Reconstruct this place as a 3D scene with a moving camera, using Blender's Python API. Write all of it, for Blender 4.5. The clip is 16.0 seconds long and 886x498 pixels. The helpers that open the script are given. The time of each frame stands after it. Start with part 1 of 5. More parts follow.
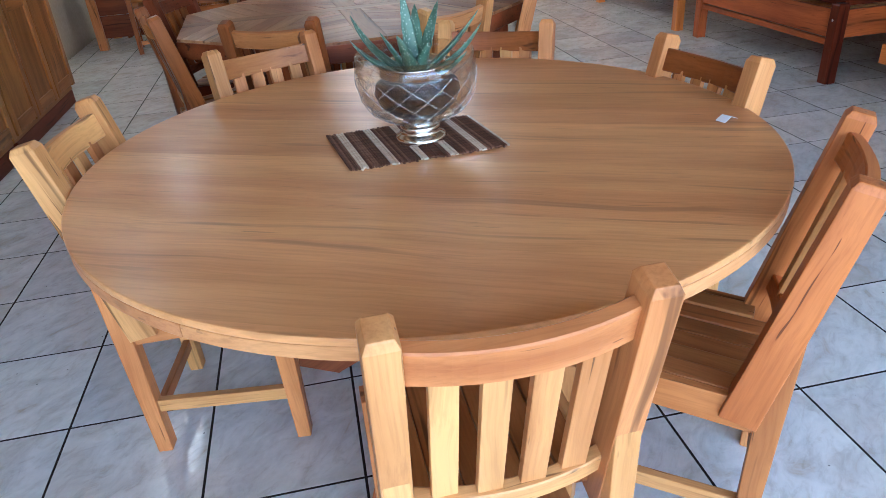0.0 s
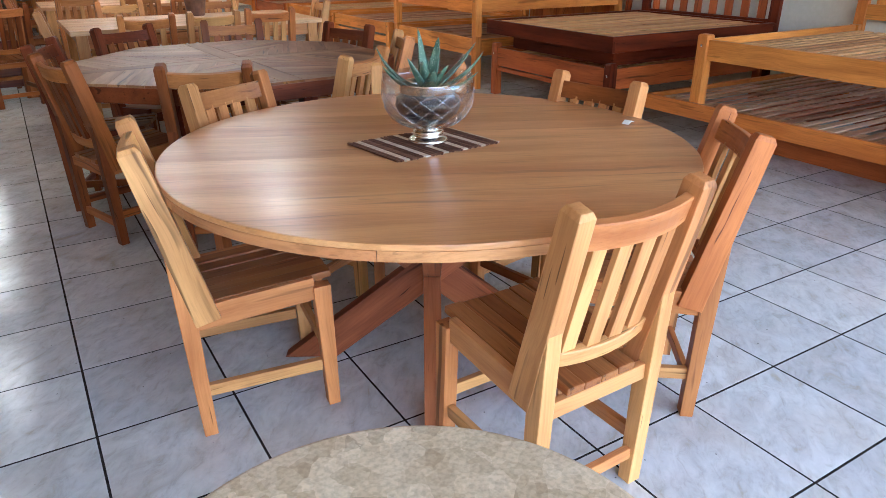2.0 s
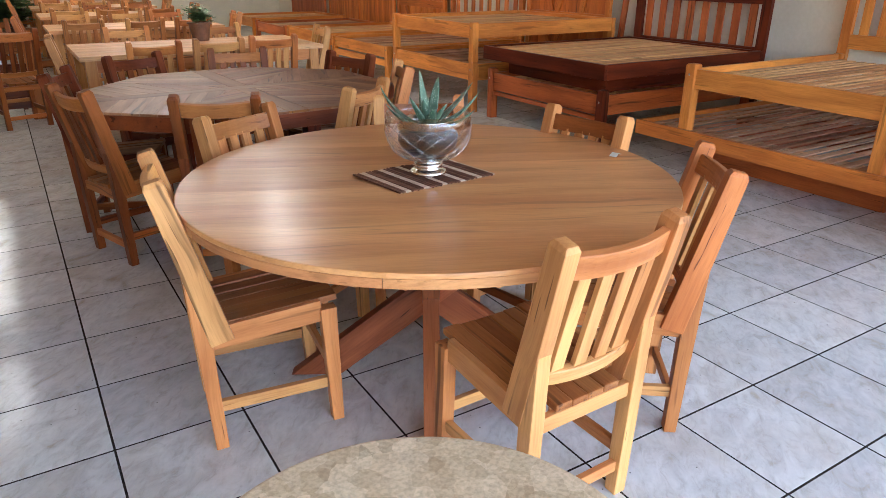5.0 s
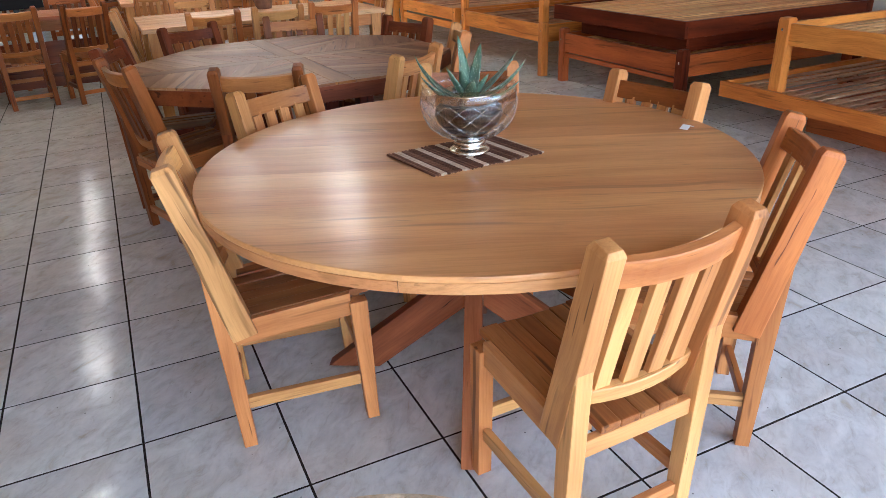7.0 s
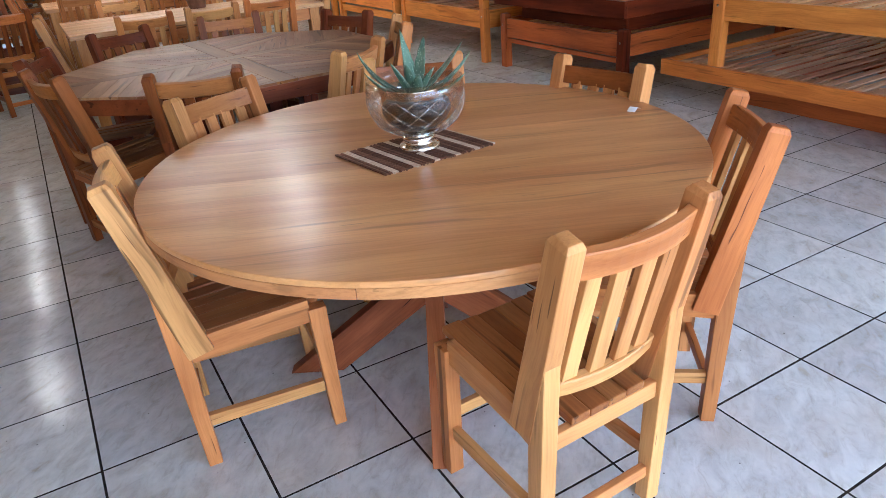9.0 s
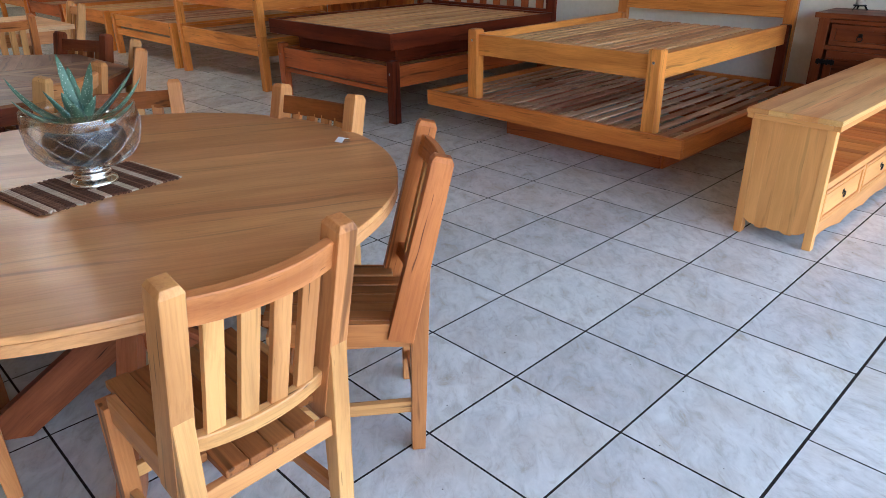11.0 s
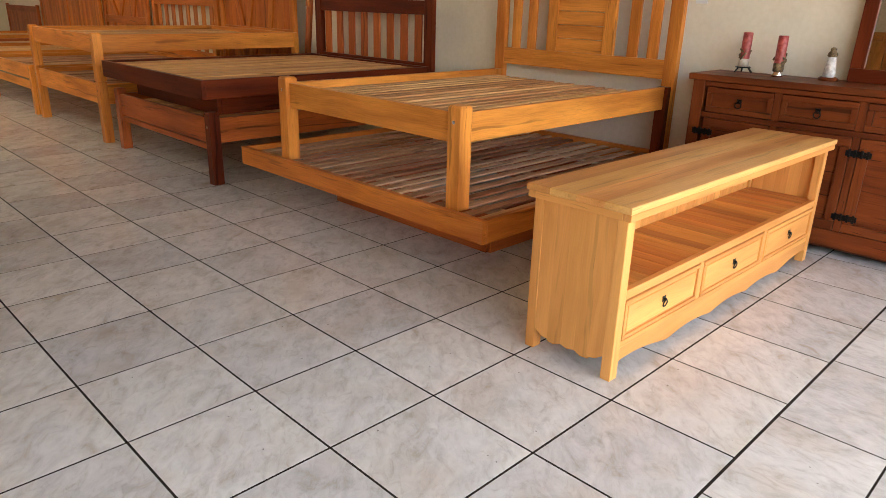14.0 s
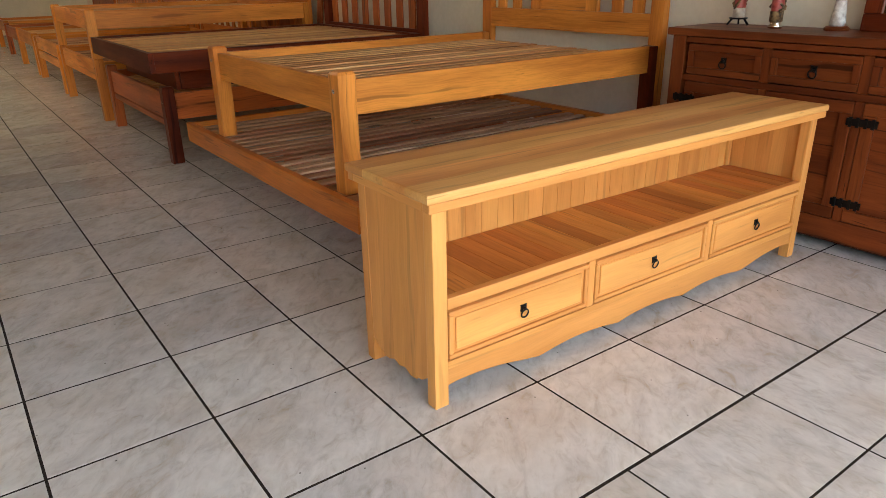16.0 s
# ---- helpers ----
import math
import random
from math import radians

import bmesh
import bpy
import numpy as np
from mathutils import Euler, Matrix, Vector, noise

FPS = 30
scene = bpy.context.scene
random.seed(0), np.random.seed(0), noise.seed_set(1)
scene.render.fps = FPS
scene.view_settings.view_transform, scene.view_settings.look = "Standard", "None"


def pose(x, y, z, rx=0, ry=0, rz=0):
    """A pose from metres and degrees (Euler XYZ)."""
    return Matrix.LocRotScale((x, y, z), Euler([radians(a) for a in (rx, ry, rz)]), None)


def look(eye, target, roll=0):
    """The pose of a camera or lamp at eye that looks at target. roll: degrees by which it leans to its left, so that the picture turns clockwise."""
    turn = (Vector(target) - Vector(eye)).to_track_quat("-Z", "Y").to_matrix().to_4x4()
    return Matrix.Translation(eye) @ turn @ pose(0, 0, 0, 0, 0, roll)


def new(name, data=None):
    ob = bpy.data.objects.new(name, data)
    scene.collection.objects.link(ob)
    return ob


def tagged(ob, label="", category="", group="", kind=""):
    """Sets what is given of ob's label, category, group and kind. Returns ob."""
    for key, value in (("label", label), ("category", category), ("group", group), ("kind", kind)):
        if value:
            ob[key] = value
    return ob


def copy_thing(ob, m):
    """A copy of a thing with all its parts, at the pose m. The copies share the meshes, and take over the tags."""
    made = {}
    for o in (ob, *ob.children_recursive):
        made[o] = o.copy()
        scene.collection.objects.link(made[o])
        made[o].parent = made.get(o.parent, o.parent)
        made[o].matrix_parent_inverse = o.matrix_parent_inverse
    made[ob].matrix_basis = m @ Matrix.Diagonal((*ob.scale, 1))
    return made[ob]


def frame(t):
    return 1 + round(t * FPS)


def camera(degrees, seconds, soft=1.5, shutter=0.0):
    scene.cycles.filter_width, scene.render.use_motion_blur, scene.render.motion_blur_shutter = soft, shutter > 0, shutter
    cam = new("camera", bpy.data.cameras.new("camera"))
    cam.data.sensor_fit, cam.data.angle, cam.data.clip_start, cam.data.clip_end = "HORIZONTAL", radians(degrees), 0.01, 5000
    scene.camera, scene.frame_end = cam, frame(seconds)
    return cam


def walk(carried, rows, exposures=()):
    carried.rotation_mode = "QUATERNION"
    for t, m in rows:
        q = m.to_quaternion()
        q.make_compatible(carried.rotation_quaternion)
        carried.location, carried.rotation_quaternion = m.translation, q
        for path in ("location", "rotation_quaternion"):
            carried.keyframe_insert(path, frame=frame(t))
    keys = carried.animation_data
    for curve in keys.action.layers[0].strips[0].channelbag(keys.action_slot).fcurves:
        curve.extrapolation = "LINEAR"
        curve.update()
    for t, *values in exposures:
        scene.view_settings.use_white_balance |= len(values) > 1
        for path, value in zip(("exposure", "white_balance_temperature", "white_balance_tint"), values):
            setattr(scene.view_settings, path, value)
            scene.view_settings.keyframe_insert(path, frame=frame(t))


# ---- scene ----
# ---- camera ----
cam = camera(65.8, 16.0, soft=0.5)
PATH = [
    (0, (0.026, -0.035, 1.369), (0.319, 1.694, 0.408), -4.3),
    (0.5, (-0.187, -0.062, 1.365), (0.353, 1.622, 0.433), -2.3),
    (1, (-0.427, -0.178, 1.373), (0.26, 1.46, 0.454), -0.9),
    (1.5, (-0.62, -0.202, 1.361), (0.192, 1.396, 0.474), -2.8),
    (2, (-0.814, -0.284, 1.367), (0.139, 1.277, 0.559), -0.1),
    (2.5, (-0.903, -0.391, 1.371), (0.125, 1.134, 0.585), -0.1),
    (3, (-0.917, -0.412, 1.426), (0.063, 1.154, 0.659), 1.4),
    (5.5, (-0.858, -0.36, 1.452), (0.1, 1.221, 0.689), -0.4),
    (6, (-0.788, -0.3, 1.444), (0.02, 1.357, 0.669), -2.0),
    (6.5, (-0.713, -0.26, 1.436), (0.014, 1.412, 0.613), -2.8),
    (7, (-0.671, -0.243, 1.432), (0.082, 1.401, 0.577), -2.4),
    (7.5, (-0.656, -0.231, 1.433), (0.127, 1.407, 0.594), -2.2),
    (8, (-0.637, -0.226, 1.435), (0.144, 1.412, 0.596), -3.4),
    (8.2, (-0.662, -0.204, 1.432), (0.153, 1.398, 0.555), -4.2),
    (10.3, (-0.52, -0.27, 1.458), (0.479, 1.234, 0.597), -1.9),
    (10.5, (-0.465, -0.305, 1.44), (0.629, 1.135, 0.585), 0.2),
    (11, (-0.311, -0.386, 1.412), (0.96, 0.911, 0.575), -0.7),
    (11.5, (-0.151, -0.378, 1.389), (1.248, 0.773, 0.541), 0.8),
    (12, (0.04, -0.349, 1.408), (1.447, 0.876, 0.686), 1.7),
    (12.5, (0.275, -0.369, 1.379), (1.84, 0.681, 0.708), 3.1),
    (13, (0.554, -0.436, 1.318), (1.96, 0.847, 0.703), 3.3),
    (13.5, (0.832, -0.499, 1.258), (2.16, 0.854, 0.621), 2.8),
    (14, (1.123, -0.55, 1.236), (2.459, 0.774, 0.558), 1.6),
    (14.5, (1.378, -0.68, 1.212), (2.611, 0.73, 0.512), 0.4),
    (15, (1.615, -0.753, 1.18), (2.859, 0.636, 0.458), 1.1),
    (15.5, (1.892, -0.792, 1.171), (3.08, 0.642, 0.441), 1.9),
    (16, (2.105, -0.826, 1.145), (3.191, 0.678, 0.399), -1.0),
]
EXPOSURES = [(0, 3.17, 5050, 4), (1, 3.15, 5150, 5), (2.5, 3.25, 5500, 8), (5.5, 3.22, 5800, 9), (8, 3.17, 5650, 9), (10.5, 3.12, 5500, 6), (11.5, 2.66, 5550, 5), (12.5, 2.93, 6550, 9), (13, 3.0, 7300, 12), (14.5, 2.90, 7700, 11), (16, 2.50, 7800, 10)]
walk(cam, [(t, look(eye, target, roll)) for t, eye, target, roll in PATH], EXPOSURES)

# ---- world and light ----
world = bpy.data.worlds.new("world")
scene.world = world
world.use_nodes = True
wn = world.node_tree.nodes
sky = wn.new("ShaderNodeTexSky")
sky.sky_type, sky.sun_disc = "NISHITA", False
sky.sun_elevation, sky.sun_rotation = radians(55.7), radians(172)
wn["Background"].inputs["Strength"].default_value = 0.15
world.node_tree.links.new(sky.outputs[0], wn["Background"].inputs["Color"])

sun = new("sun", bpy.data.lights.new("sun", "SUN"))
sun.data.energy, sun.data.angle, sun.data.color = 1.5, radians(4), (1.0, 0.95, 0.87)
sun.matrix_world = look((2.7, -20, 29.6), (0, 0, 0))


# ---- materials ----
def material(name):
    m = bpy.data.materials.new(name)
    m.use_nodes = True
    t = m.node_tree
    return m, t, t.nodes["Principled BSDF"]


def node(t, kind, **values):
    n = t.nodes.new(kind)
    for k, v in values.items():
        n.inputs[k].default_value = v
    return n


def ramp(t, src, stops):
    r = t.nodes.new("ShaderNodeValToRGB")
    e = r.color_ramp.elements
    e[0].position, e[0].color = stops[0][0], (*stops[0][1], 1)
    e[1].position, e[1].color = stops[-1][0], (*stops[-1][1], 1)
    for p, c in stops[1:-1]:
        x = e.new(p)
        x.color = (*c, 1)
    t.links.new(src, r.inputs[0])
    return r.outputs[0]


def mix(t, a, b, f, how="MIX"):
    m = t.nodes.new("ShaderNodeMix")
    m.data_type, m.blend_type = "RGBA", how
    for s, v in ((0, f), (6, a), (7, b)):
        if hasattr(v, "links"):
            t.links.new(v, m.inputs[s])
        else:
            m.inputs[s].default_value = v if s == 0 else (*v, 1)
    return m.outputs[2]


def wood(name, light, dark, red=0.35, rough=0.38, planks=0.0, vary=0.5, coat=0.04, spec=0.20, streak=0.72, pores=0.34, gloss=0.22):
    """Varnished timber with its grain along the part's own X. planks: width of glued staves across Y."""
    m, t, b = material(name)
    L = t.links.new
    co = t.nodes.new("ShaderNodeTexCoord").outputs["Object"]
    info = t.nodes.new("ShaderNodeObjectInfo")
    rnd = info.outputs["Random"]
    off = node(t, "ShaderNodeVectorMath")
    off.operation = "MULTIPLY"
    comb = t.nodes.new("ShaderNodeCombineXYZ")
    for k in range(3):
        L(rnd, comb.inputs[k])
    L(comb.outputs[0], off.inputs[0])
    off.inputs[1].default_value = (37.0, 53.0, 71.0)
    tone = rnd
    add = t.nodes.new("ShaderNodeVectorMath")
    L(co, add.inputs[0])
    if planks:
        sep = t.nodes.new("ShaderNodeSeparateXYZ")
        L(co, sep.inputs[0])
        div = node(t, "ShaderNodeMath")
        div.operation = "DIVIDE"
        L(sep.outputs[1], div.inputs[0])
        div.inputs[1].default_value = planks
        fl = t.nodes.new("ShaderNodeMath")
        fl.operation = "FLOOR"
        L(div.outputs[0], fl.inputs[0])
        plus = t.nodes.new("ShaderNodeMath")
        L(fl.outputs[0], plus.inputs[0])
        L(rnd, plus.inputs[1])
        wh = t.nodes.new("ShaderNodeTexWhiteNoise")
        wh.noise_dimensions = "1D"
        L(plus.outputs[0], wh.inputs["W"])
        tone = wh.outputs["Value"]
        sc = t.nodes.new("ShaderNodeVectorMath")
        sc.operation = "SCALE"
        L(wh.outputs["Color"], sc.inputs[0])
        sc.inputs["Scale"].default_value = 9.0
        L(sc.outputs[0], add.inputs[1])
    else:
        L(off.outputs[0], add.inputs[1])
    bend = node(t, "ShaderNodeTexNoise", Scale=2.2, Detail=2.0)
    L(add.outputs[0], bend.inputs["Vector"])
    warp = t.nodes.new("ShaderNodeVectorMath")
    warp.operation = "MULTIPLY_ADD"
    L(bend.outputs["Color"], warp.inputs[0])
    warp.inputs[1].default_value = (0.02, 0.06, 0.06)
    L(add.outputs[0], warp.inputs[2])

    def grain(scale, detail, rough_):
        mp = node(t, "ShaderNodeMapping", Scale=scale)
        L(warp.outputs[0], mp.inputs[0])
        n = node(t, "ShaderNodeTexNoise", Scale=1.0, Detail=detail, Roughness=rough_)
        L(mp.outputs[0], n.inputs["Vector"])
        return n.outputs["Fac"]

    broad, fine = grain((1.1, 9, 9), 6.0, 0.54), grain((4, 150, 150), 4.0, 0.65)
    mid = tuple(0.5 * (a + c) for a, c in zip(light, dark))
    c = ramp(t, broad, [(0.30, dark), (0.46, mid), (0.60, light), (0.74, tuple(v * 1.12 for v in light))])
    c = mix(t, c, ramp(t, fine, [(0.34, (0.50, 0.40, 0.33)), (0.56, (1, 1, 1))]), pores, "MULTIPLY")
    # dark mineral streaks
    st = grain((0.9, 34, 34), 2.0, 0.5)
    c = mix(t, c, tuple(v * 0.22 for v in dark), ramp(t, st, [(0.63, (0, 0, 0)), (0.71, (streak,) * 3)]))
    # short, thin dark cracks and pitch lines
    thin = grain((3.2, 110, 110), 1.0, 0.4)
    c = mix(t, c, tuple(v * 0.16 for v in dark), ramp(t, thin, [(0.735, (0, 0, 0)), (0.775, (streak,) * 3)]))
    # tone from one piece to the next: paler, redder or darker
    shade = ramp(t, tone, [(0.0, (1 - 0.45 * vary, 1 - 0.62 * vary, 1 - 0.7 * vary)), (0.3, (1, 1 - 0.28 * vary * red / 0.35, 1 - 0.35 * vary)),
                           (0.65, (1, 1, 1)), (1.0, (1 + 0.16 * vary, 1 + 0.2 * vary, 1 + 0.16 * vary))])
    c = mix(t, c, shade, 1.0, "MULTIPLY")
    L(c, b.inputs["Base Color"])
    rr = t.nodes.new("ShaderNodeMapRange")
    L(broad, rr.inputs[0])
    rr.inputs[3].default_value, rr.inputs[4].default_value = rough + 0.1, rough - 0.06
    L(rr.outputs[0], b.inputs["Roughness"])
    b.inputs["Specular IOR Level"].default_value = spec
    b.inputs["Coat Weight"].default_value, b.inputs["Coat Roughness"].default_value = coat, gloss
    bump = node(t, "ShaderNodeBump", Strength=0.12, Distance=0.002)
    L(fine, bump.inputs["Height"])
    L(bump.outputs[0], b.inputs["Normal"])
    return m


def speckled(name, lo, hi, scale, rough, bump=0.0, detail=6.0, spec=0.5, blotch=0.18):
    m, t, b = material(name)
    co = t.nodes.new("ShaderNodeTexCoord").outputs["Object"]
    n = node(t, "ShaderNodeTexNoise", Scale=scale, Detail=detail)
    n2 = node(t, "ShaderNodeTexNoise", Scale=scale * 0.13, Detail=3.0)
    for k in (n, n2):
        t.links.new(co, k.inputs["Vector"])
    c = mix(t, ramp(t, n.outputs["Fac"], [(0.35, lo), (0.65, hi)]), ramp(t, n2.outputs["Fac"], [(0.35, (1 - blotch,) * 3), (0.65, (1 + blotch / 3,) * 3)]), 1.0, "MULTIPLY")
    t.links.new(c, b.inputs["Base Color"])
    b.inputs["Roughness"].default_value = rough
    b.inputs["Specular IOR Level"].default_value = spec
    if bump:
        bn = node(t, "ShaderNodeBump", Strength=bump, Distance=0.004)
        t.links.new(n.outputs["Fac"], bn.inputs["Height"])
        t.links.new(bn.outputs[0], b.inputs["Normal"])
    return m


def tile_stuff(name, base, vein, turn, island=False):
    """Glazed ceramic with slanting grey-beige veins, dirt specks and a slightly wavy glaze."""
    m, t, b = material(name)
    L = t.links.new
    co = t.nodes.new("ShaderNodeTexCoord").outputs["Object"]
    rnd = t.nodes.new("ShaderNodeNewGeometry").outputs["Random Per Island"] if island else t.nodes.new("ShaderNodeObjectInfo").outputs["Random"]
    sc = t.nodes.new("ShaderNodeMath")
    sc.operation = "MULTIPLY"
    L(rnd, sc.inputs[0])
    sc.inputs[1].default_value = 90.0
    add = t.nodes.new("ShaderNodeVectorMath")
    L(co, add.inputs[0])
    L(sc.outputs[0], add.inputs[1])
    mp = node(t, "ShaderNodeMapping", Rotation=(0, 0, radians(turn)), Scale=(0.36, 0.22, 1))
    mp.vector_type = "TEXTURE"
    L(add.outputs[0], mp.inputs[0])
    a = node(t, "ShaderNodeTexNoise", Scale=2.3, Detail=8.0, Roughness=0.62, Distortion=0.9)
    L(mp.outputs[0], a.inputs["Vector"])
    f = node(t, "ShaderNodeTexNoise", Scale=55.0, Detail=4.0)
    L(add.outputs[0], f.inputs["Vector"])
    lo = tuple(v * 0.88 for v in base)
    c = ramp(t, a.outputs["Fac"], [(0.28, vein), (0.40, lo), (0.52, base), (0.70, tuple(min(1, v * 1.10) for v in base))])
    c = mix(t, c, ramp(t, f.outputs["Fac"], [(0.3, (0.90, 0.89, 0.88)), (0.6, (1, 1, 1))]), 0.30, "MULTIPLY")
    m2 = node(t, "ShaderNodeMapping", Rotation=(0, 0, radians(turn + 8)), Scale=(0.068, 0.034, 1))
    m2.vector_type = "TEXTURE"
    L(add.outputs[0], m2.inputs[0])
    fv = node(t, "ShaderNodeTexNoise", Scale=1.0, Detail=6.0, Roughness=0.65, Distortion=1.0)
    L(m2.outputs[0], fv.inputs["Vector"])
    c = mix(t, c, ramp(t, fv.outputs["Fac"], [(0.30, (0.78, 0.75, 0.70)), (0.48, (1, 1, 1)), (0.66, (1.08, 1.08, 1.08))]), 0.75, "MULTIPLY")
    c = mix(t, c, ramp(t, rnd, [(0, (0.88, 0.88, 0.89)), (0.5, (1, 0.99, 0.97)), (1, (1.08, 1.07, 1.04))]), 1.0, "MULTIPLY")
    big = node(t, "ShaderNodeTexNoise", Scale=3.6, Detail=5.0)
    L(add.outputs[0], big.inputs["Vector"])
    c = mix(t, c, (0.38, 0.28, 0.17), ramp(t, big.outputs["Fac"], [(0.48, (0, 0, 0)), (0.76, (0.36, 0.36, 0.36))]))
    spk = node(t, "ShaderNodeTexVoronoi", Scale=13.0)
    L(add.outputs[0], spk.inputs["Vector"])
    c = mix(t, c, (0.05, 0.045, 0.04), ramp(t, spk.outputs["Distance"], [(0.026, (0.8, 0.8, 0.8)), (0.042, (0, 0, 0))]))
    L(c, b.inputs["Base Color"])
    rr = ramp(t, f.outputs["Fac"], [(0.3, (0.12, 0.12, 0.12)), (0.7, (0.20, 0.20, 0.20))])
    L(rr, b.inputs["Roughness"])
    wave = node(t, "ShaderNodeTexNoise", Scale=6.0, Detail=2.5)
    L(add.outputs[0], wave.inputs["Vector"])
    bn = node(t, "ShaderNodeBump", Strength=0.26, Distance=0.01)
    L(wave.outputs["Fac"], bn.inputs["Height"])
    L(bn.outputs[0], b.inputs["Normal"])
    return m


def plain(name, colour, rough=0.5, metal=0.0, **more):
    m, t, b = material(name)
    b.inputs["Base Color"].default_value = (*colour, 1)
    b.inputs["Roughness"].default_value, b.inputs["Metallic"].default_value = rough, metal
    for k, v in more.items():
        b.inputs[k.replace("_", " ")].default_value = v
    return m


def glow(name, colour, strength):
    m, t, b = material(name)
    b.inputs["Emission Color"].default_value = (*colour, 1)
    b.inputs["Emission Strength"].default_value = strength
    return m


W_CHAIR = wood("chair_wood", (0.62, 0.305, 0.104), (0.36, 0.145, 0.043), vary=0.75, pores=0.28)
W_CHAIR_RED = wood("chair_wood_red", (0.54, 0.205, 0.056), (0.29, 0.088, 0.022), vary=0.5)
W_CHAIR_BROWN = wood("chair_wood_brown", (0.29, 0.084, 0.018), (0.13, 0.033, 0.009), vary=0.5, spec=0.2)
W_CHAIR_DARK = wood("chair_wood_dark", (0.21, 0.050, 0.018), (0.085, 0.018, 0.008), vary=0.4, spec=0.11)
W_SEAT = wood("seat_wood", (0.36, 0.138, 0.040), (0.20, 0.066, 0.019), vary=0.45)
W_TABLE = wood("table_wood", (0.70, 0.345, 0.128), (0.54, 0.238, 0.076), planks=0.135, vary=0.30, rough=0.33, coat=0.16, spec=0.3, streak=0.35, pores=0.24, gloss=0.2)
W_RIM = wood("rim_wood", (0.60, 0.28, 0.105), (0.40, 0.16, 0.055), vary=0.4, streak=0.35)
W_BASE = wood("base_wood", (0.48, 0.165, 0.065), (0.20, 0.055, 0.022), vary=0.4, streak=0.85)
W_BASE_DK = wood("octagon_edge_wood", (0.24, 0.060, 0.018), (0.10, 0.022, 0.008), vary=0.3)
W_TV = wood("stand_wood", (0.73, 0.335, 0.100), (0.56, 0.230, 0.062), vary=0.30, streak=0.25, pores=0.14)
W_TV_IN = wood("stand_shelf_wood", (0.64, 0.260, 0.062), (0.40, 0.140, 0.030), vary=0.75, streak=0.5)
W_TV_TOP = wood("stand_top_wood", (0.74, 0.42, 0.145), (0.54, 0.26, 0.075), planks=0.11, vary=0.75, streak=0.3, pores=0.2)
W_BED = wood("bed_wood", (0.76, 0.285, 0.056), (0.46, 0.138, 0.024), vary=0.34, streak=0.5)
W_BED_LOW = wood("platform_bed_wood", (0.68, 0.225, 0.042), (0.40, 0.108, 0.018), vary=0.34, streak=0.5)
W_BED_RED = wood("bed_wood_red", (0.48, 0.120, 0.030), (0.24, 0.050, 0.014), vary=0.35)
W_BED_DARK = wood("bed_wood_dark", (0.155, 0.026, 0.008), (0.065, 0.010, 0.004), vary=0.3, coat=0.0, spec=0.11)
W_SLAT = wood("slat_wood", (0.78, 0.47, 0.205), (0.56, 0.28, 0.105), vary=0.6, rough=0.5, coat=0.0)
# darker slat timber with more change from slat to slat
W_SLAT_DK = wood("slat_wood_dark", (0.60, 0.37, 0.215), (0.32, 0.165, 0.080), vary=0.9, rough=0.55, coat=0.0)
W_DRESS = wood("dresser_wood", (0.21, 0.050, 0.014), (0.085, 0.018, 0.006), vary=0.3, spec=0.15, coat=0.02)
W_PANEL = wood("panel_wood", (0.60, 0.180, 0.032), (0.35, 0.090, 0.015), vary=0.45)
W_WARD = wood("wardrobe_wood", (0.34, 0.135, 0.030), (0.18, 0.062, 0.015), vary=0.4)
W_INLAY = wood("inlay_wood", (0.40, 0.205, 0.092), (0.21, 0.092, 0.040), vary=0.7, rough=0.40, coat=0.03, spec=0.2)
W_PALE = wood("pale_wood", (0.72, 0.43, 0.215), (0.54, 0.29, 0.13), planks=0.12, vary=0.4)
TILE = tile_stuff("ceramic_tile", (0.60, 0.60, 0.570), (0.46, 0.415, 0.34), 42)
TILE_J = tile_stuff("ceramic_tile_field", (0.60, 0.60, 0.570), (0.46, 0.415, 0.34), 42, True)
TILE_OUT = tile_stuff("porch_tile", (0.56, 0.56, 0.54), (0.42, 0.40, 0.36), 80)
TILE_OUT_J = tile_stuff("porch_tile_field", (0.56, 0.56, 0.54), (0.42, 0.40, 0.36), 80, True)
GROUT = speckled("dark_grout", (0.010, 0.008, 0.006), (0.034, 0.028, 0.022), 60, 0.95, spec=0.1)
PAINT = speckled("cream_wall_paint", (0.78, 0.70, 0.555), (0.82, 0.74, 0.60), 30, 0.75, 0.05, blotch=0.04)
# side wall colour kept darker than the cream to hold down bounce light
PAINT_SIDE = speckled("dimmed_wall_paint", (0.36, 0.295, 0.215), (0.41, 0.335, 0.25), 30, 0.8, 0.05, blotch=0.05)
# ceiling is out of view; its brown is chosen for warm bounce light
CEIL = speckled("brown_bounce_ceiling", (0.34, 0.215, 0.115), (0.42, 0.270, 0.150), 20, 0.8, blotch=0.04)
CONCRETE = speckled("street_paving", (0.20, 0.195, 0.185), (0.30, 0.29, 0.27), 12, 0.85, 0.2)
IRON = plain("black_iron", (0.012, 0.012, 0.013), 0.42, 0.8)
STEEL = plain("bright_steel", (0.75, 0.75, 0.75), 0.25, 1.0)
SILVER = plain("silvered_metal", (0.86, 0.84, 0.80), 0.12, 1.0)
WHITE_PL = plain("white_plastic", (0.78, 0.78, 0.76), 0.35)
DARK_PL = plain("black_plastic", (0.015, 0.015, 0.017), 0.4)
MIRROR = plain("mirror_glass", (0.93, 0.94, 0.93), 0.01, 1.0)
GLASS, t, b = material("thin_glass")
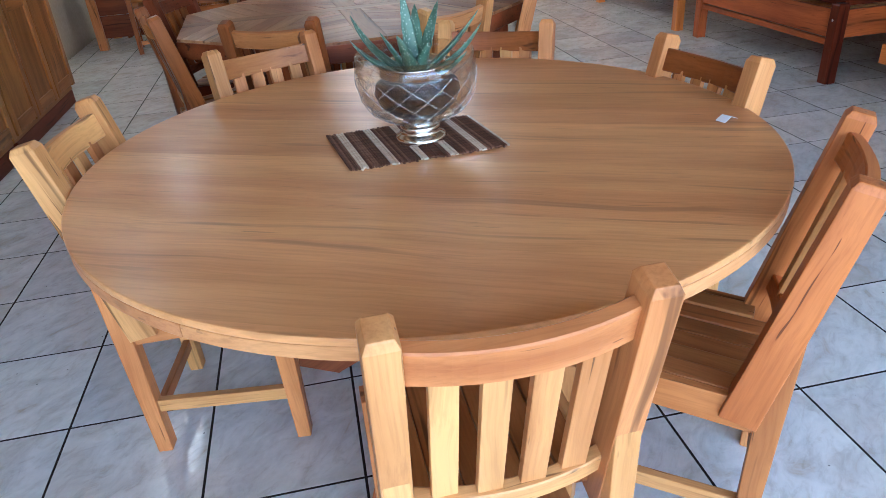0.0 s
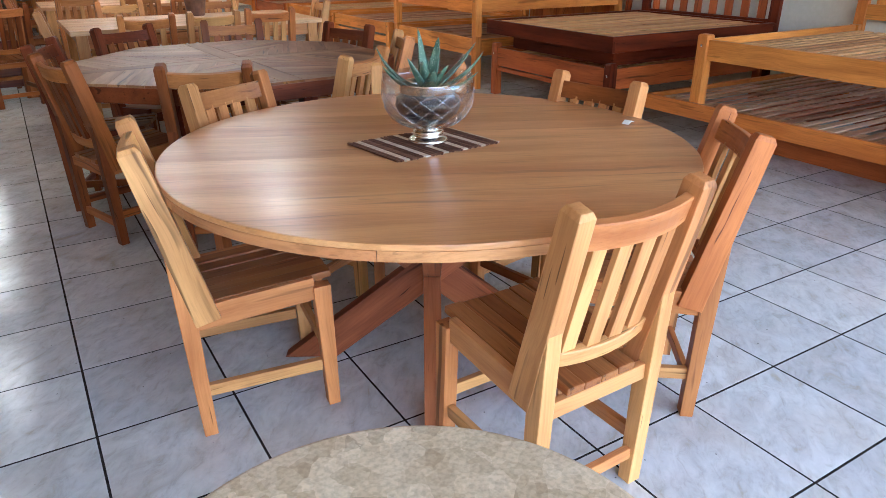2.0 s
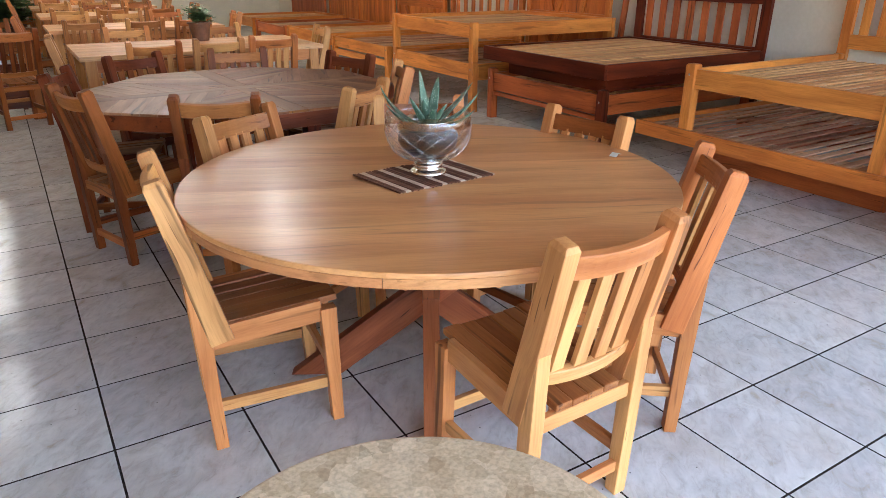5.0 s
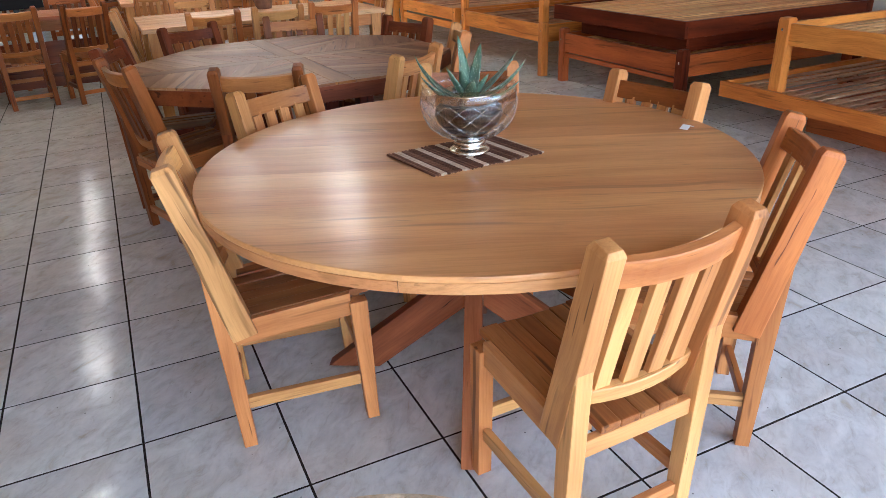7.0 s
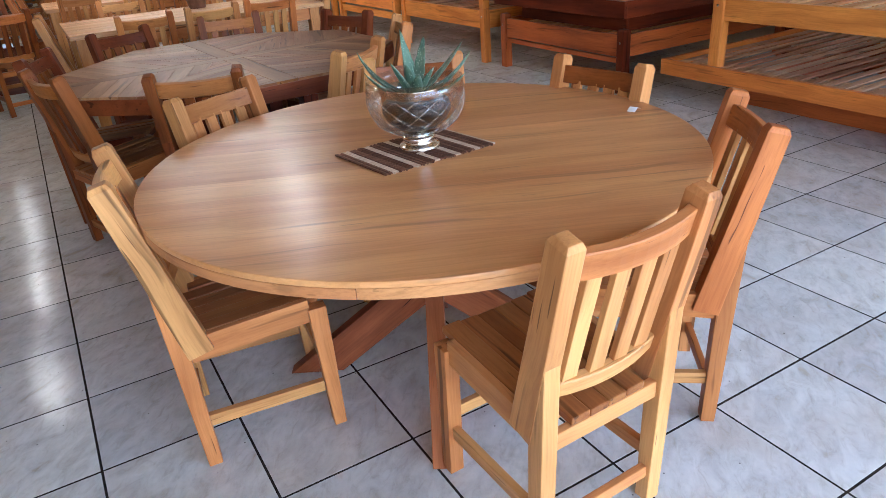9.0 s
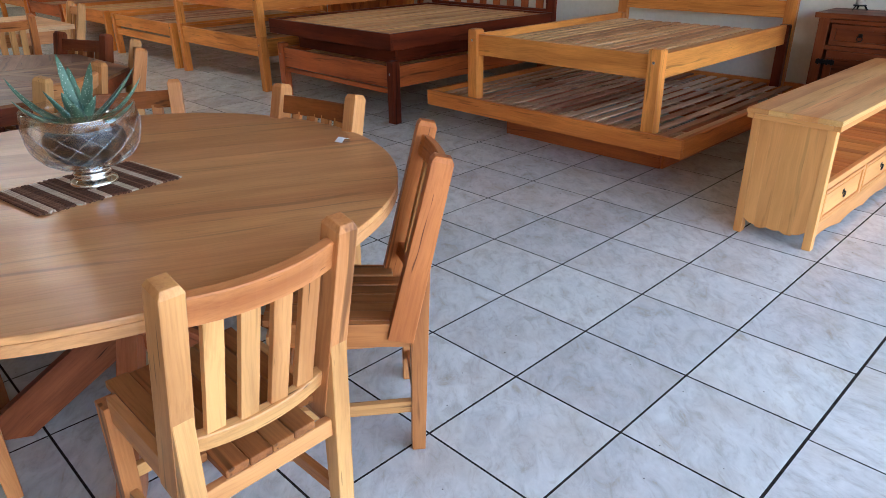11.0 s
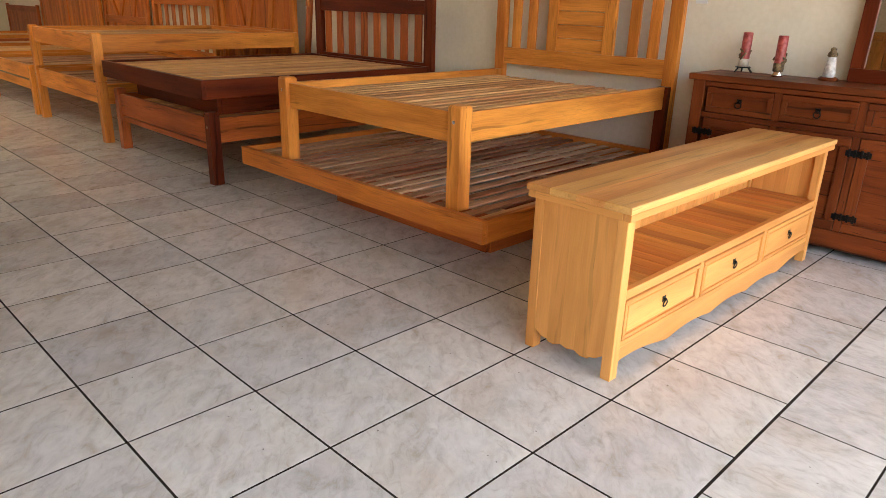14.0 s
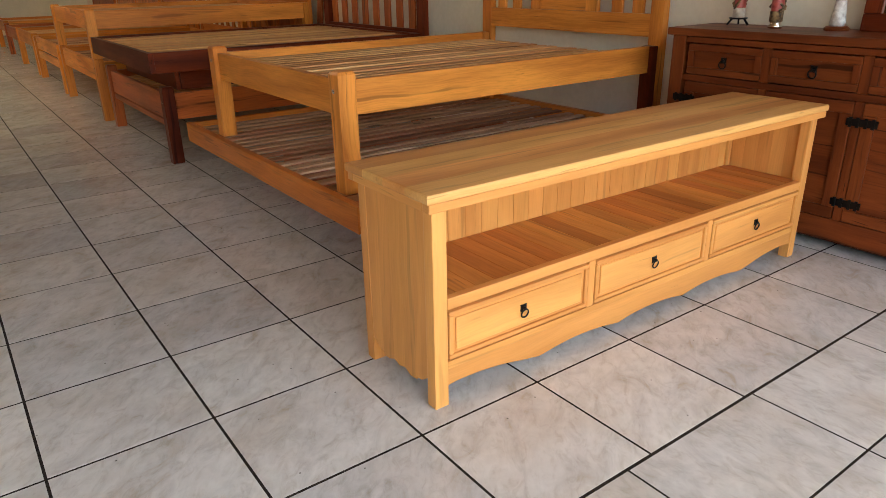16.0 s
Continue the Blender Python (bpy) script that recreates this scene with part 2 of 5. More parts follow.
gl, tr, lw, pw, ms = (t.nodes.new(k) for k in ("ShaderNodeBsdfGlossy", "ShaderNodeBsdfTransparent", "ShaderNodeLayerWeight", "ShaderNodeMapRange", "ShaderNodeMixShader"))
gl.inputs["Roughness"].default_value = 0.05
lw.inputs["Blend"].default_value = 0.25
pw.inputs[3].default_value, pw.inputs[4].default_value = 0.06, 0.55
tr.inputs["Color"].default_value = (0.95, 0.92, 0.87, 1)
for a_, b_ in ((lw.outputs["Facing"], pw.inputs[0]), (pw.outputs[0], ms.inputs[0]), (tr.outputs[0], ms.inputs[1]), (gl.outputs[0], ms.inputs[2]), (ms.outputs[0], t.nodes["Material Output"].inputs[0])):
    t.links.new(a_, b_)
TUBE = glow("fluorescent_tube", (1.0, 0.93, 0.82), 4.7)


# ---- builders ----
CACHE = {}


def bm_mesh(key, make, mat):
    """A mesh kept under a key, so that like parts share it."""
    k = (key, mat.name)
    if k not in CACHE:
        bm = bmesh.new()
        make(bm)
        me = bpy.data.meshes.new(str(key[0]))
        bm.to_mesh(me)
        bm.free()
        me.materials.append(mat)
        CACHE[k] = me
    return CACHE[k]


def smooth(me):
    me.shade_smooth()
    return me


def thing(name, m, label, category, group="", kind=""):
    ob = new(name)
    ob.empty_display_size = 0.1
    ob.matrix_basis = m
    return tagged(ob, label, category, group, kind)


def under(name, me, parent, m, label=""):
    ob = new(name, me)
    ob.parent = parent
    ob.matrix_basis = m
    return tagged(ob, label)


def part(name, bm, mat, parent, label="", flat=True):
    me = bpy.data.meshes.new(name)
    bm.to_mesh(me)
    bm.free()
    me.materials.append(mat)
    if not flat:
        me.shade_smooth()
    ob = new(name, me)
    ob.parent = parent
    return tagged(ob, label)


def cuboid(bm, l, w, t, bevel=0.003):
    bmesh.ops.create_cube(bm, size=1.0, matrix=Matrix.Diagonal((l, w, t, 1)))
    if bevel:
        bmesh.ops.bevel(bm, geom=bm.edges[:], offset=bevel, segments=2, affect="EDGES", profile=0.6)


def board(name, l, w, t, mat, parent, m, bevel=0.003, label=""):
    """A squared timber, its length along X, width along Y, thickness along Z."""
    key = ("board", round(l, 3), round(w, 3), round(t, 3), bevel)
    return under(name, bm_mesh(key, lambda bm: cuboid(bm, l, w, t, bevel), mat), parent, m, label)


def between(a, b, side=(0, 0, 1)):
    """The pose whose X runs from a to b, midway, with Y as near to `side` as may be."""
    a, b, s = Vector(a), Vector(b), Vector(side)
    x = (b - a).normalized()
    z = x.cross(s).normalized()
    y = z.cross(x)
    m = Matrix((x, y, z)).transposed().to_4x4()
    m.translation = (a + b) / 2
    return m


def stick(name, a, b, w, t, mat, parent, side=(0, 0, 1), bevel=0.003, label=""):
    return board(name, (Vector(b) - Vector(a)).length, w, t, mat, parent, between(a, b, side), bevel, label)


def prism(bm, outline, t, bevel=0.0):
    """An outline in XY drawn out to the thickness t, about z = 0."""
    vs = [bm.verts.new((x, y, -t / 2)) for x, y in outline]
    f = bm.faces.new(vs)
    r = bmesh.ops.extrude_face_region(bm, geom=[f])
    bmesh.ops.translate(bm, verts=[v for v in r["geom"] if isinstance(v, bmesh.types.BMVert)], vec=(0, 0, t))
    bmesh.ops.recalc_face_normals(bm, faces=bm.faces[:])
    if bevel:
        es = [e for e in bm.edges if abs(e.verts[0].co.z - e.verts[1].co.z) < 1e-6]
        bmesh.ops.bevel(bm, geom=es, offset=bevel, segments=2, affect="EDGES", profile=0.6)


def lathe(bm, profile, n=40, cap=True):
    rings = [[bm.verts.new((r * math.cos(2 * math.pi * k / n), r * math.sin(2 * math.pi * k / n), z)) for k in range(n)] for r, z in profile]
    for a, b in zip(rings, rings[1:]):
        for k in range(n):
            bm.faces.new((a[k], a[(k + 1) % n], b[(k + 1) % n], b[k]))
    if cap:
        bm.faces.new(rings[0][::-1])
        bm.faces.new(rings[-1])
    bmesh.ops.recalc_face_normals(bm, faces=bm.faces[:])


def bowed(bm, l, h, t, bow, top=0.0, n=10):
    """A rail along X, height along Y, bowed towards -Z in its middle; top: rise of the upper edge in the middle."""
    rows = []
    for k in range(n + 1):
        u = 2 * k / n - 1
        x, z = u * l / 2, -bow * (1 - u * u)
        e = top * (1 - u * u)
        rows.append([bm.verts.new(p) for p in ((x, -h / 2, z - t / 2), (x, h / 2 + e, z - t / 2), (x, h / 2 + e, z + t / 2), (x, -h / 2, z + t / 2))])
    for a, b in zip(rows, rows[1:]):
        for k in range(4):
            bm.faces.new((a[k], a[(k + 1) % 4], b[(k + 1) % 4], b[k]))
    bm.faces.new(rows[0])
    bm.faces.new(rows[-1][::-1])
    bmesh.ops.recalc_face_normals(bm, faces=bm.faces[:])
    es = [e for e in bm.edges if len(e.link_faces) == 2 and e.calc_face_angle(0) > 0.8]
    bmesh.ops.bevel(bm, geom=es, offset=0.003, segments=1, affect="EDGES", profile=0.6)


def tapered(bm, l, w0, w1, t, crown=0.0, bevel=0.003):
    """A post along X from width w0 to w1, shifted so that its back stays straight, with a low pyramid crown."""
    prism(bm, [(-l / 2, -w0 / 2), (l / 2, -w1 / 2), (l / 2, w1 / 2), (-l / 2, w0 / 2)], t)
    if crown:
        end = [f for f in bm.faces if f.calc_center_median().x > l / 2 - 1e-4][0]
        bmesh.ops.inset_region(bm, faces=[end], thickness=0.010)
        bmesh.ops.translate(bm, verts=end.verts[:], vec=(crown, 0, 0))
    es = [e for e in bm.edges if len(e.link_faces) == 2 and e.calc_face_angle(0) > 0.9]
    bmesh.ops.bevel(bm, geom=es, offset=bevel, segments=2, affect="EDGES", profile=0.6)


# ---- structure ----
def slab(name, lo, hi, mat, label="", category="", bevel=0.0):
    bm = bmesh.new()
    c = [(a + b) / 2 for a, b in zip(lo, hi)]
    bmesh.ops.create_cube(bm, size=1.0, matrix=Matrix.Translation(c) @ Matrix.Diagonal([b - a for a, b in zip(lo, hi)] + [1]))
    me = bpy.data.meshes.new(name)
    bm.to_mesh(me)
    bm.free()
    me.materials.append(mat)
    return tagged(new(name, me), label, category, kind="structure")


WALL, LEFT, FAR, FRONT, HIGH = 5.5, -2.3, 18.2, -2.5, 2.95
bm = bmesh.new()
bmesh.ops.create_grid(bm, x_segments=1, y_segments=1, size=900)
ground = part("ground", bm, CONCRETE, None, "grey street paving outside the shop")
ground.location.z = -0.16
tagged(ground, category="ground", kind="structure")
floor = slab("floor", (LEFT, 0.014, -0.15), (WALL, FAR, -0.0006), GROUT, "grey-white marbled ceramic tile floor with dark grout", "floor")
porch = slab("pavement", (LEFT - 0.2, FRONT - 0.1, -0.15), (WALL + 0.2, 0.014, -0.0006), GROUT, "pale oblong porch tiles with dark grout", "pavement")
slab("wall_east", (WALL, FRONT, -0.15), (WALL + 0.2, FAR, HIGH), PAINT, "plain cream painted plaster wall", "wall")
for lo, hi in (((LEFT - 0.2, -0.15), (WALL + 0.2, 0.80)), ((LEFT - 0.2, 1.22), (WALL + 0.2, HIGH)), ((LEFT - 0.2, 0.80), (-2.15, 1.22)), ((-0.5, 0.80), (WALL + 0.2, 1.22))):
    slab("wall_north", (lo[0], FAR, lo[1]), (hi[0], FAR + 0.2, hi[1]), PAINT, "plain cream painted end wall with an open window", "wall")
MOSAIC = speckled("broken_tile_mosaic", (0.09, 0.030, 0.018), (0.38, 0.20, 0.13), 9, 0.6, 0.2, blotch=0.3)
slab("half_wall", (LEFT, FAR - 0.12, -0.0006), (-0.55, FAR - 0.002, 0.79), MOSAIC, "low red-brown mosaic wall under the far window", "wall")
# side wall in the darkened beige, so less light bounces back from it
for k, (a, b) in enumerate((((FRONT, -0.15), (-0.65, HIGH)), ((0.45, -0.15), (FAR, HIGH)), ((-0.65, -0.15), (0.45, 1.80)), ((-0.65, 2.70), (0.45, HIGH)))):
    slab("wall_west", (LEFT - 0.2, a[0], a[1]), (LEFT, b[0], b[1]), PAINT_SIDE, "plain beige side wall, darkened to cut bounce light", "wall")
# unseen ceiling; its front edge sets where sunlight ends on the porch
slab("ceiling", (LEFT - 0.2, FRONT, HIGH), (WALL + 0.2, FAR + 0.2, HIGH + 0.2), CEIL, "flat unseen ceiling, coloured brown for warm bounce light", "ceiling")
window = thing("window_1", pose(LEFT - 0.1, -0.1, 1.80), "white louvred window in the side wall", "window", kind="structure")
for y in (-0.52, 0.52):
    stick("window_frame", (0, y, 0.03), (0, y, 0.87), 0.05, 0.06, WHITE_PL, window, (1, 0, 0))
for z in (0.03, 0.87):
    stick("window_frame", (0, -0.545, z), (0, 0.545, z), 0.05, 0.06, WHITE_PL, window, (1, 0, 0))
for k in range(8):
    board("slat", 0.99, 0.11, 0.008, WHITE_PL, window, pose(0, 0, 0.11 + 0.095 * k) @ pose(0, 0, 0, 0, -35, 0) @ pose(0, 0, 0, 0, 0, 90), 0.001)

# ceiling lights; the rows at x 0.6 and 1.5 are added fill light
for x, y in [(-1.55, 4.6 + 2.7 * k) for k in range(4)] + [(1.2, 6.2), (0.6, 8.4), (0.6, 10.6), (0.6, 13.5), (1.5, 7.2), (1.5, 9.6), (1.5, 12.0), (1.5, 14.6)]:
    lamp = thing("ceiling_light", pose(x, y, HIGH), "white fluorescent batten on the ceiling, back rows added as fill light", "ceiling light", "fluorescent battens")
    board("housing", 1.25, 0.16, 0.05, WHITE_PL, lamp, pose(0, 0, -0.025, 0, 0, 90), 0.006)
    for s in ((-0.05, 0.05) if x > 0 else (0.0,)):
        me = bm_mesh(("tube",), lambda b: lathe(b, [(0.017, -0.59), (0.017, 0.59)], 10), TUBE)
        under("tube", me, lamp, pose(s, 0, -0.072, 90, 0, 0))


# ---- chairs ----
def notched(bm, l, w0, w1, t, cut, bevel=0.003):
    """A leg along X whose upper end is cut on the slant, low in front, to carry the raked post."""
    prism(bm, [(-l / 2, -w0 / 2), (l / 2 - cut, -w1 / 2), (l / 2, w1 / 2), (-l / 2, w0 / 2)], t)
    es = [e for e in bm.edges if len(e.link_faces) == 2 and e.calc_face_angle(0) > 0.5]
    bmesh.ops.bevel(bm, geom=es, offset=bevel, segments=2, affect="EDGES", profile=0.6)


def chair(m, post, rail, slat, seat, leg, label, group):
    c = thing("dining_chair", m, label, "chair", group)

    def raked(z):
        return -0.277 + 0.245 * (0.903 - z)
    for s in (-1, 1):
        x = 0.181 * s
        # the rear leg runs up behind the raked post
        me = bm_mesh(("rear_leg",), lambda b: notched(b, 0.605, 0.040, 0.054, 0.044, 0.05), leg)
        under("rear_leg", me, c, between((x, -0.192, 0), (x, -0.211, 0.605), (0, -1, 0)))
        me = bm_mesh(("back_post",), lambda b: tapered(b, 0.525, 0.074, 0.058, 0.048, 0.014), post)
        under("back_post", me, c, between((x, raked(0.385), 0.385), (x, raked(0.893), 0.893), (0, -1, 0)))
        me = bm_mesh(("front_leg",), lambda b: tapered(b, 0.431, 0.038, 0.054, 0.044), leg)
        under("front_leg", me, c, between((x, 0.196, 0), (x, 0.184, 0.431), (0, 1, 0)))
        stick("apron", (x * 0.99, -0.185, 0.394), (x * 0.99, 0.165, 0.422), 0.074, 0.022, rail, c)
        stick("stretcher", (x, -0.19, 0.152), (x, 0.168, 0.152), 0.038, 0.022, leg, c)
    stick("apron", (-0.158, 0.185, 0.410), (0.158, 0.185, 0.410), 0.054, 0.022, rail, c)
    stick("apron", (-0.158, -0.205, 0.376), (0.158, -0.205, 0.376), 0.046, 0.022, rail, c)
    stick("stretcher", (-0.158, 0.19, 0.205), (0.158, 0.19, 0.205), 0.036, 0.02, rail, c)
    stick("stretcher", (-0.158, -0.196, 0.105), (0.158, -0.196, 0.105), 0.036, 0.02, rail, c)
    rake = pose(0, 0, 0, 90 + 13.8, 0, 0)
    me = bm_mesh(("top_rail",), lambda b: bowed(b, 0.327, 0.066, 0.026, -0.026), rail)
    under("top_rail", me, c, pose(0, raked(0.838), 0.838) @ rake)
    me = bm_mesh(("low_rail",), lambda b: bowed(b, 0.327, 0.044, 0.026, -0.026), rail)
    under("low_rail", me, c, pose(0, raked(0.505), 0.505) @ rake)
    for k in range(4):
        x = -0.106 + 0.0707 * k
        y = -0.022 * (1 - (x / 0.1625) ** 2)
        stick("slat", (x, raked(0.512) + y, 0.512), (x, raked(0.815) + y, 0.815), 0.042, 0.016, slat, c, (1, 0, 0), 0.002)
    for k in range(6):
        x = -0.140 + 0.0560 * k
        d = 0.008 * (abs(x) / 0.14) ** 2
        front, back = (0.222, -0.219) if 0 < k < 5 else (0.222, -0.150)
        stick("seat_plank", (x, back, 0.428 + 0.075 * back + d), (x, front, 0.428 + 0.075 * front + d), 0.0545, 0.022, seat, c, (1, 0, 0), 0.004)
    return c


def spot(p, q, to):
    """The pose of a chair whose back posts top out over p and q, and which faces `to`."""
    d = Vector((q[0] - p[0], q[1] - p[1]))
    f = Vector((-d.y, d.x)).normalized()
    c = Vector(((p[0] + q[0]) / 2, (p[1] + q[1]) / 2))
    if f.dot(Vector(to) - c) < 0:
        f = -f
    o = c + f * 0.277
    return pose(o.x, o.y, 0, 0, 0, math.degrees(math.atan2(-f.x, f.y)))


TABLE, OCT = (0.276, 1.577), (0.26, 3.74)
G1, G2, G3 = "chairs round the round table", "chairs round the octagonal table", "chairs at the long tables"
honey = chair(spot((0.049, 0.633), (0.42, 0.643), TABLE), W_CHAIR, W_CHAIR, W_CHAIR, W_SEAT, W_CHAIR, "honey-coloured wooden dining chair with slatted back at the round table", G1)
for p, q in (((-0.62, 1.556), (-0.575, 1.913)), ((-0.302, 2.359), (0.033, 2.54))):
    copy_thing(honey, spot(p, q, TABLE))
ruddy = chair(spot((0.850, 0.796), (1.066, 1.078), TABLE), W_CHAIR_RED, W_CHAIR_RED, W_CHAIR, W_SEAT, W_CHAIR, "reddish wooden dining chair with pale back slats and brown plank seat", G1)
pair = chair(spot((1.078, 1.885), (1.147, 1.521), TABLE), W_CHAIR, W_CHAIR_BROWN, W_CHAIR, W_SEAT, W_CHAIR, "honey-coloured wooden dining chair with a dark brown top rail", G1)
copy_thing(pair, spot((0.84, 2.275), (0.52, 2.45), TABLE))
mixed = chair(spot((-0.29, 2.91), (0.056, 2.78), OCT), W_CHAIR_BROWN, W_CHAIR_RED, W_CHAIR_BROWN, W_SEAT, W_CHAIR_BROWN, "warm brown wooden chair with slatted back at the octagonal table", G2)
for p, q in (((-0.728, 3.57), (-0.615, 3.235)), ((0.34, 4.75), (0.71, 4.68))):
    copy_thing(mixed, spot(p, q, OCT))
light = copy_thing(honey, spot((0.49, 2.71), (0.80, 2.93), OCT))
tagged(light, "honey-coloured wooden chair with slatted back at the octagonal table", group=G2)
copy_thing(light, spot((1.10, 3.20), (1.215, 3.545), OCT))
dark = chair(spot((1.05, 4.22), (1.185, 3.90), OCT), W_CHAIR_DARK, W_CHAIR_DARK, W_CHAIR_BROWN, W_SEAT, W_CHAIR_BROWN, "wooden dining chair with dark stained posts at the octagonal table", G2)
copy_thing(dark, spot((-0.34, 4.62), (-0.02, 4.76), OCT))
copy_thing(dark, spot((-0.745, 3.93), (-0.61, 4.27), OCT))

# ---- round table ----
TOP = 0.790
rt = thing("round_table", pose(*TABLE, 0, 0, 0, -25), "large round table with a varnished honey-brown top and crossed legs", "table")
R = 0.831
bm = bmesh.new()
prism(bm, [(R * math.cos(a), R * math.sin(a)) for a in np.linspace(0, 2 * math.pi, 129)[:-1]], 0.016, 0.004)
top = part("tabletop", bm, W_TABLE, rt)
top.location.z = TOP - 0.008
for k in range(8):
    # the rim is glued up from curved blocks
    bm = bmesh.new()
    a = np.linspace(-math.pi / 8 + 0.0015, math.pi / 8 - 0.0015, 17)
    prism(bm, [(R * math.sin(v) , R * math.cos(v) - R) for v in a] + [((R - 0.09) * math.sin(v), (R - 0.09) * math.cos(v) - R) for v in a[::-1]], 0.026, 0.002)
    p = part("rim_block", bm, W_RIM, rt)
    p.matrix_basis = pose(0, 0, 0, 0, 0, 45 * k + 9) @ pose(0, R - 0.001, TOP - 0.0295)
SL = math.atan2(0.70, 0.88)
for k in range(4):
    # crossed beams, each from a foot to the far side under the top, cut level at both ends
    arm = pose(0, 0, 0, 0, 0, 90 * k + 85)
    hw = 0.058 / math.sin(SL)
    ends = [(0.44 + hw, 0.004), (0.44 - hw, 0.004), (-0.44 - hw, 0.704), (-0.44 + hw, 0.704)]
    bm = bmesh.new()
    prism(bm, [((x - 0) * -math.cos(SL) + (z - 0.354) * math.sin(SL), -(x * math.sin(SL) + (z - 0.354) * math.cos(SL))) for x, z in ends], 0.060 - 0.004 * (k % 2) - 0.002 * (k // 2), 0.003)
    o = part("crossed_beam", bm, W_BASE, rt)
    o.matrix_basis = arm @ Matrix(((-math.cos(SL), -math.sin(SL), 0, 0), (0, 0, 1, 0), (math.sin(SL), -math.cos(SL), 0, 0.354), (0, 0, 0, 1)))
    stick("top_arm", arm @ Vector((0.02, 0, 0.725)), arm @ Vector((0.66, 0, 0.725)), 0.03, 0.07, W_BASE, rt)
    me = bm_mesh(("foot",), lambda b: lathe(b, [(0.022, 0), (0.022, 0.004), (0.012, 0.006)], 16), WHITE_PL)
    under("foot_pad", me, rt, Matrix.Translation(arm @ Vector((0.42, 0, 0))))

# ---- stone table ----
st = thing("stone_table", pose(-0.597, 0.130, 0), "small round table with a beige terrazzo stone top", "table")
bm = bmesh.new()
prism(bm, [(0.325 * math.cos(a), 0.325 * math.sin(a)) for a in np.linspace(0, 2 * math.pi, 97)[:-1]], 0.03, 0.006)
m, t, b = material("terrazzo_stone")
co = t.nodes.new("ShaderNodeTexCoord").outputs["Object"]
w1 = node(t, "ShaderNodeTexNoise", Scale=30.0, Detail=3.0)
t.links.new(co, w1.inputs["Vector"])
wv = t.nodes.new("ShaderNodeVectorMath")
wv.operation = "MULTIPLY_ADD"
t.links.new(w1.outputs["Color"], wv.inputs[0])
wv.inputs[1].default_value = (0.022, 0.022, 0.022)
t.links.new(co, wv.inputs[2])
v1 = node(t, "ShaderNodeTexVoronoi", Scale=27.0)
t.links.new(wv.outputs[0], v1.inputs["Vector"])
v2 = node(t, "ShaderNodeTexVoronoi", Scale=70.0)
t.links.new(wv.outputs[0], v2.inputs["Vector"])
sp = t.nodes.new("ShaderNodeSeparateColor")
t.links.new(v1.outputs["Color"], sp.inputs[0])
sp2 = t.nodes.new("ShaderNodeSeparateColor")
t.links.new(v2.outputs["Color"], sp2.inputs[0])
c = ramp(t, sp.outputs[0], [(0.0, (0.30, 0.20, 0.11)), (0.10, (0.47, 0.38, 0.25)), (0.55, (0.57, 0.465, 0.315)), (0.8, (0.72, 0.62, 0.46)), (1.0, (0.42, 0.34, 0.23))])
c2 = ramp(t, sp2.outputs[1], [(0.0, (0.38, 0.29, 0.19)), (0.5, (0.52, 0.43, 0.30)), (1.0, (0.62, 0.54, 0.40))])
c = mix(t, c, c2, 0.42)
gn = node(t, "ShaderNodeTexNoise", Scale=140.0, Detail=3.0)
t.links.new(co, gn.inputs["Vector"])
c = mix(t, c, ramp(t, gn.outputs["Fac"], [(0.3, (0.7, 0.68, 0.64)), (0.6, (1.05, 1.05, 1.03))]), 0.7, "MULTIPLY")
b.inputs["Roughness"].default_value = 0.38
b.inputs["Specular IOR Level"].default_value = 0.25
c_ = mix(t, c, (1.14, 1.07, 0.97), 1.0, "MULTIPLY")
t.links.new(c_, b.inputs["Base Color"])
STONE = m
p = part("tabletop", bm, STONE, st)
p.location.z = 0.730
bm = bmesh.new()
lathe(bm, [(0.24, 0), (0.24, 0.03), (0.06, 0.07), (0.05, 0.35), (0.06, 0.66), (0.2, 0.70), (0.2, 0.7155)], 32)
part("pedestal", bm, W_BASE, st, flat=False)


# ---- octagonal table ----
def clip(poly, n, d):
    """The part of a polygon where n . p <= d."""
    out = []
    for a, b in zip(poly, poly[1:] + poly[:1]):
        da, db = a[0] * n[0] + a[1] * n[1] - d, b[0] * n[0] + b[1] * n[1] - d
        if da <= 0:
            out.append(a)
        if da * db < 0:
            u = da / (da - db)
            out.append((a[0] + u * (b[0] - a[0]), a[1] + u * (b[1] - a[1])))
    return out


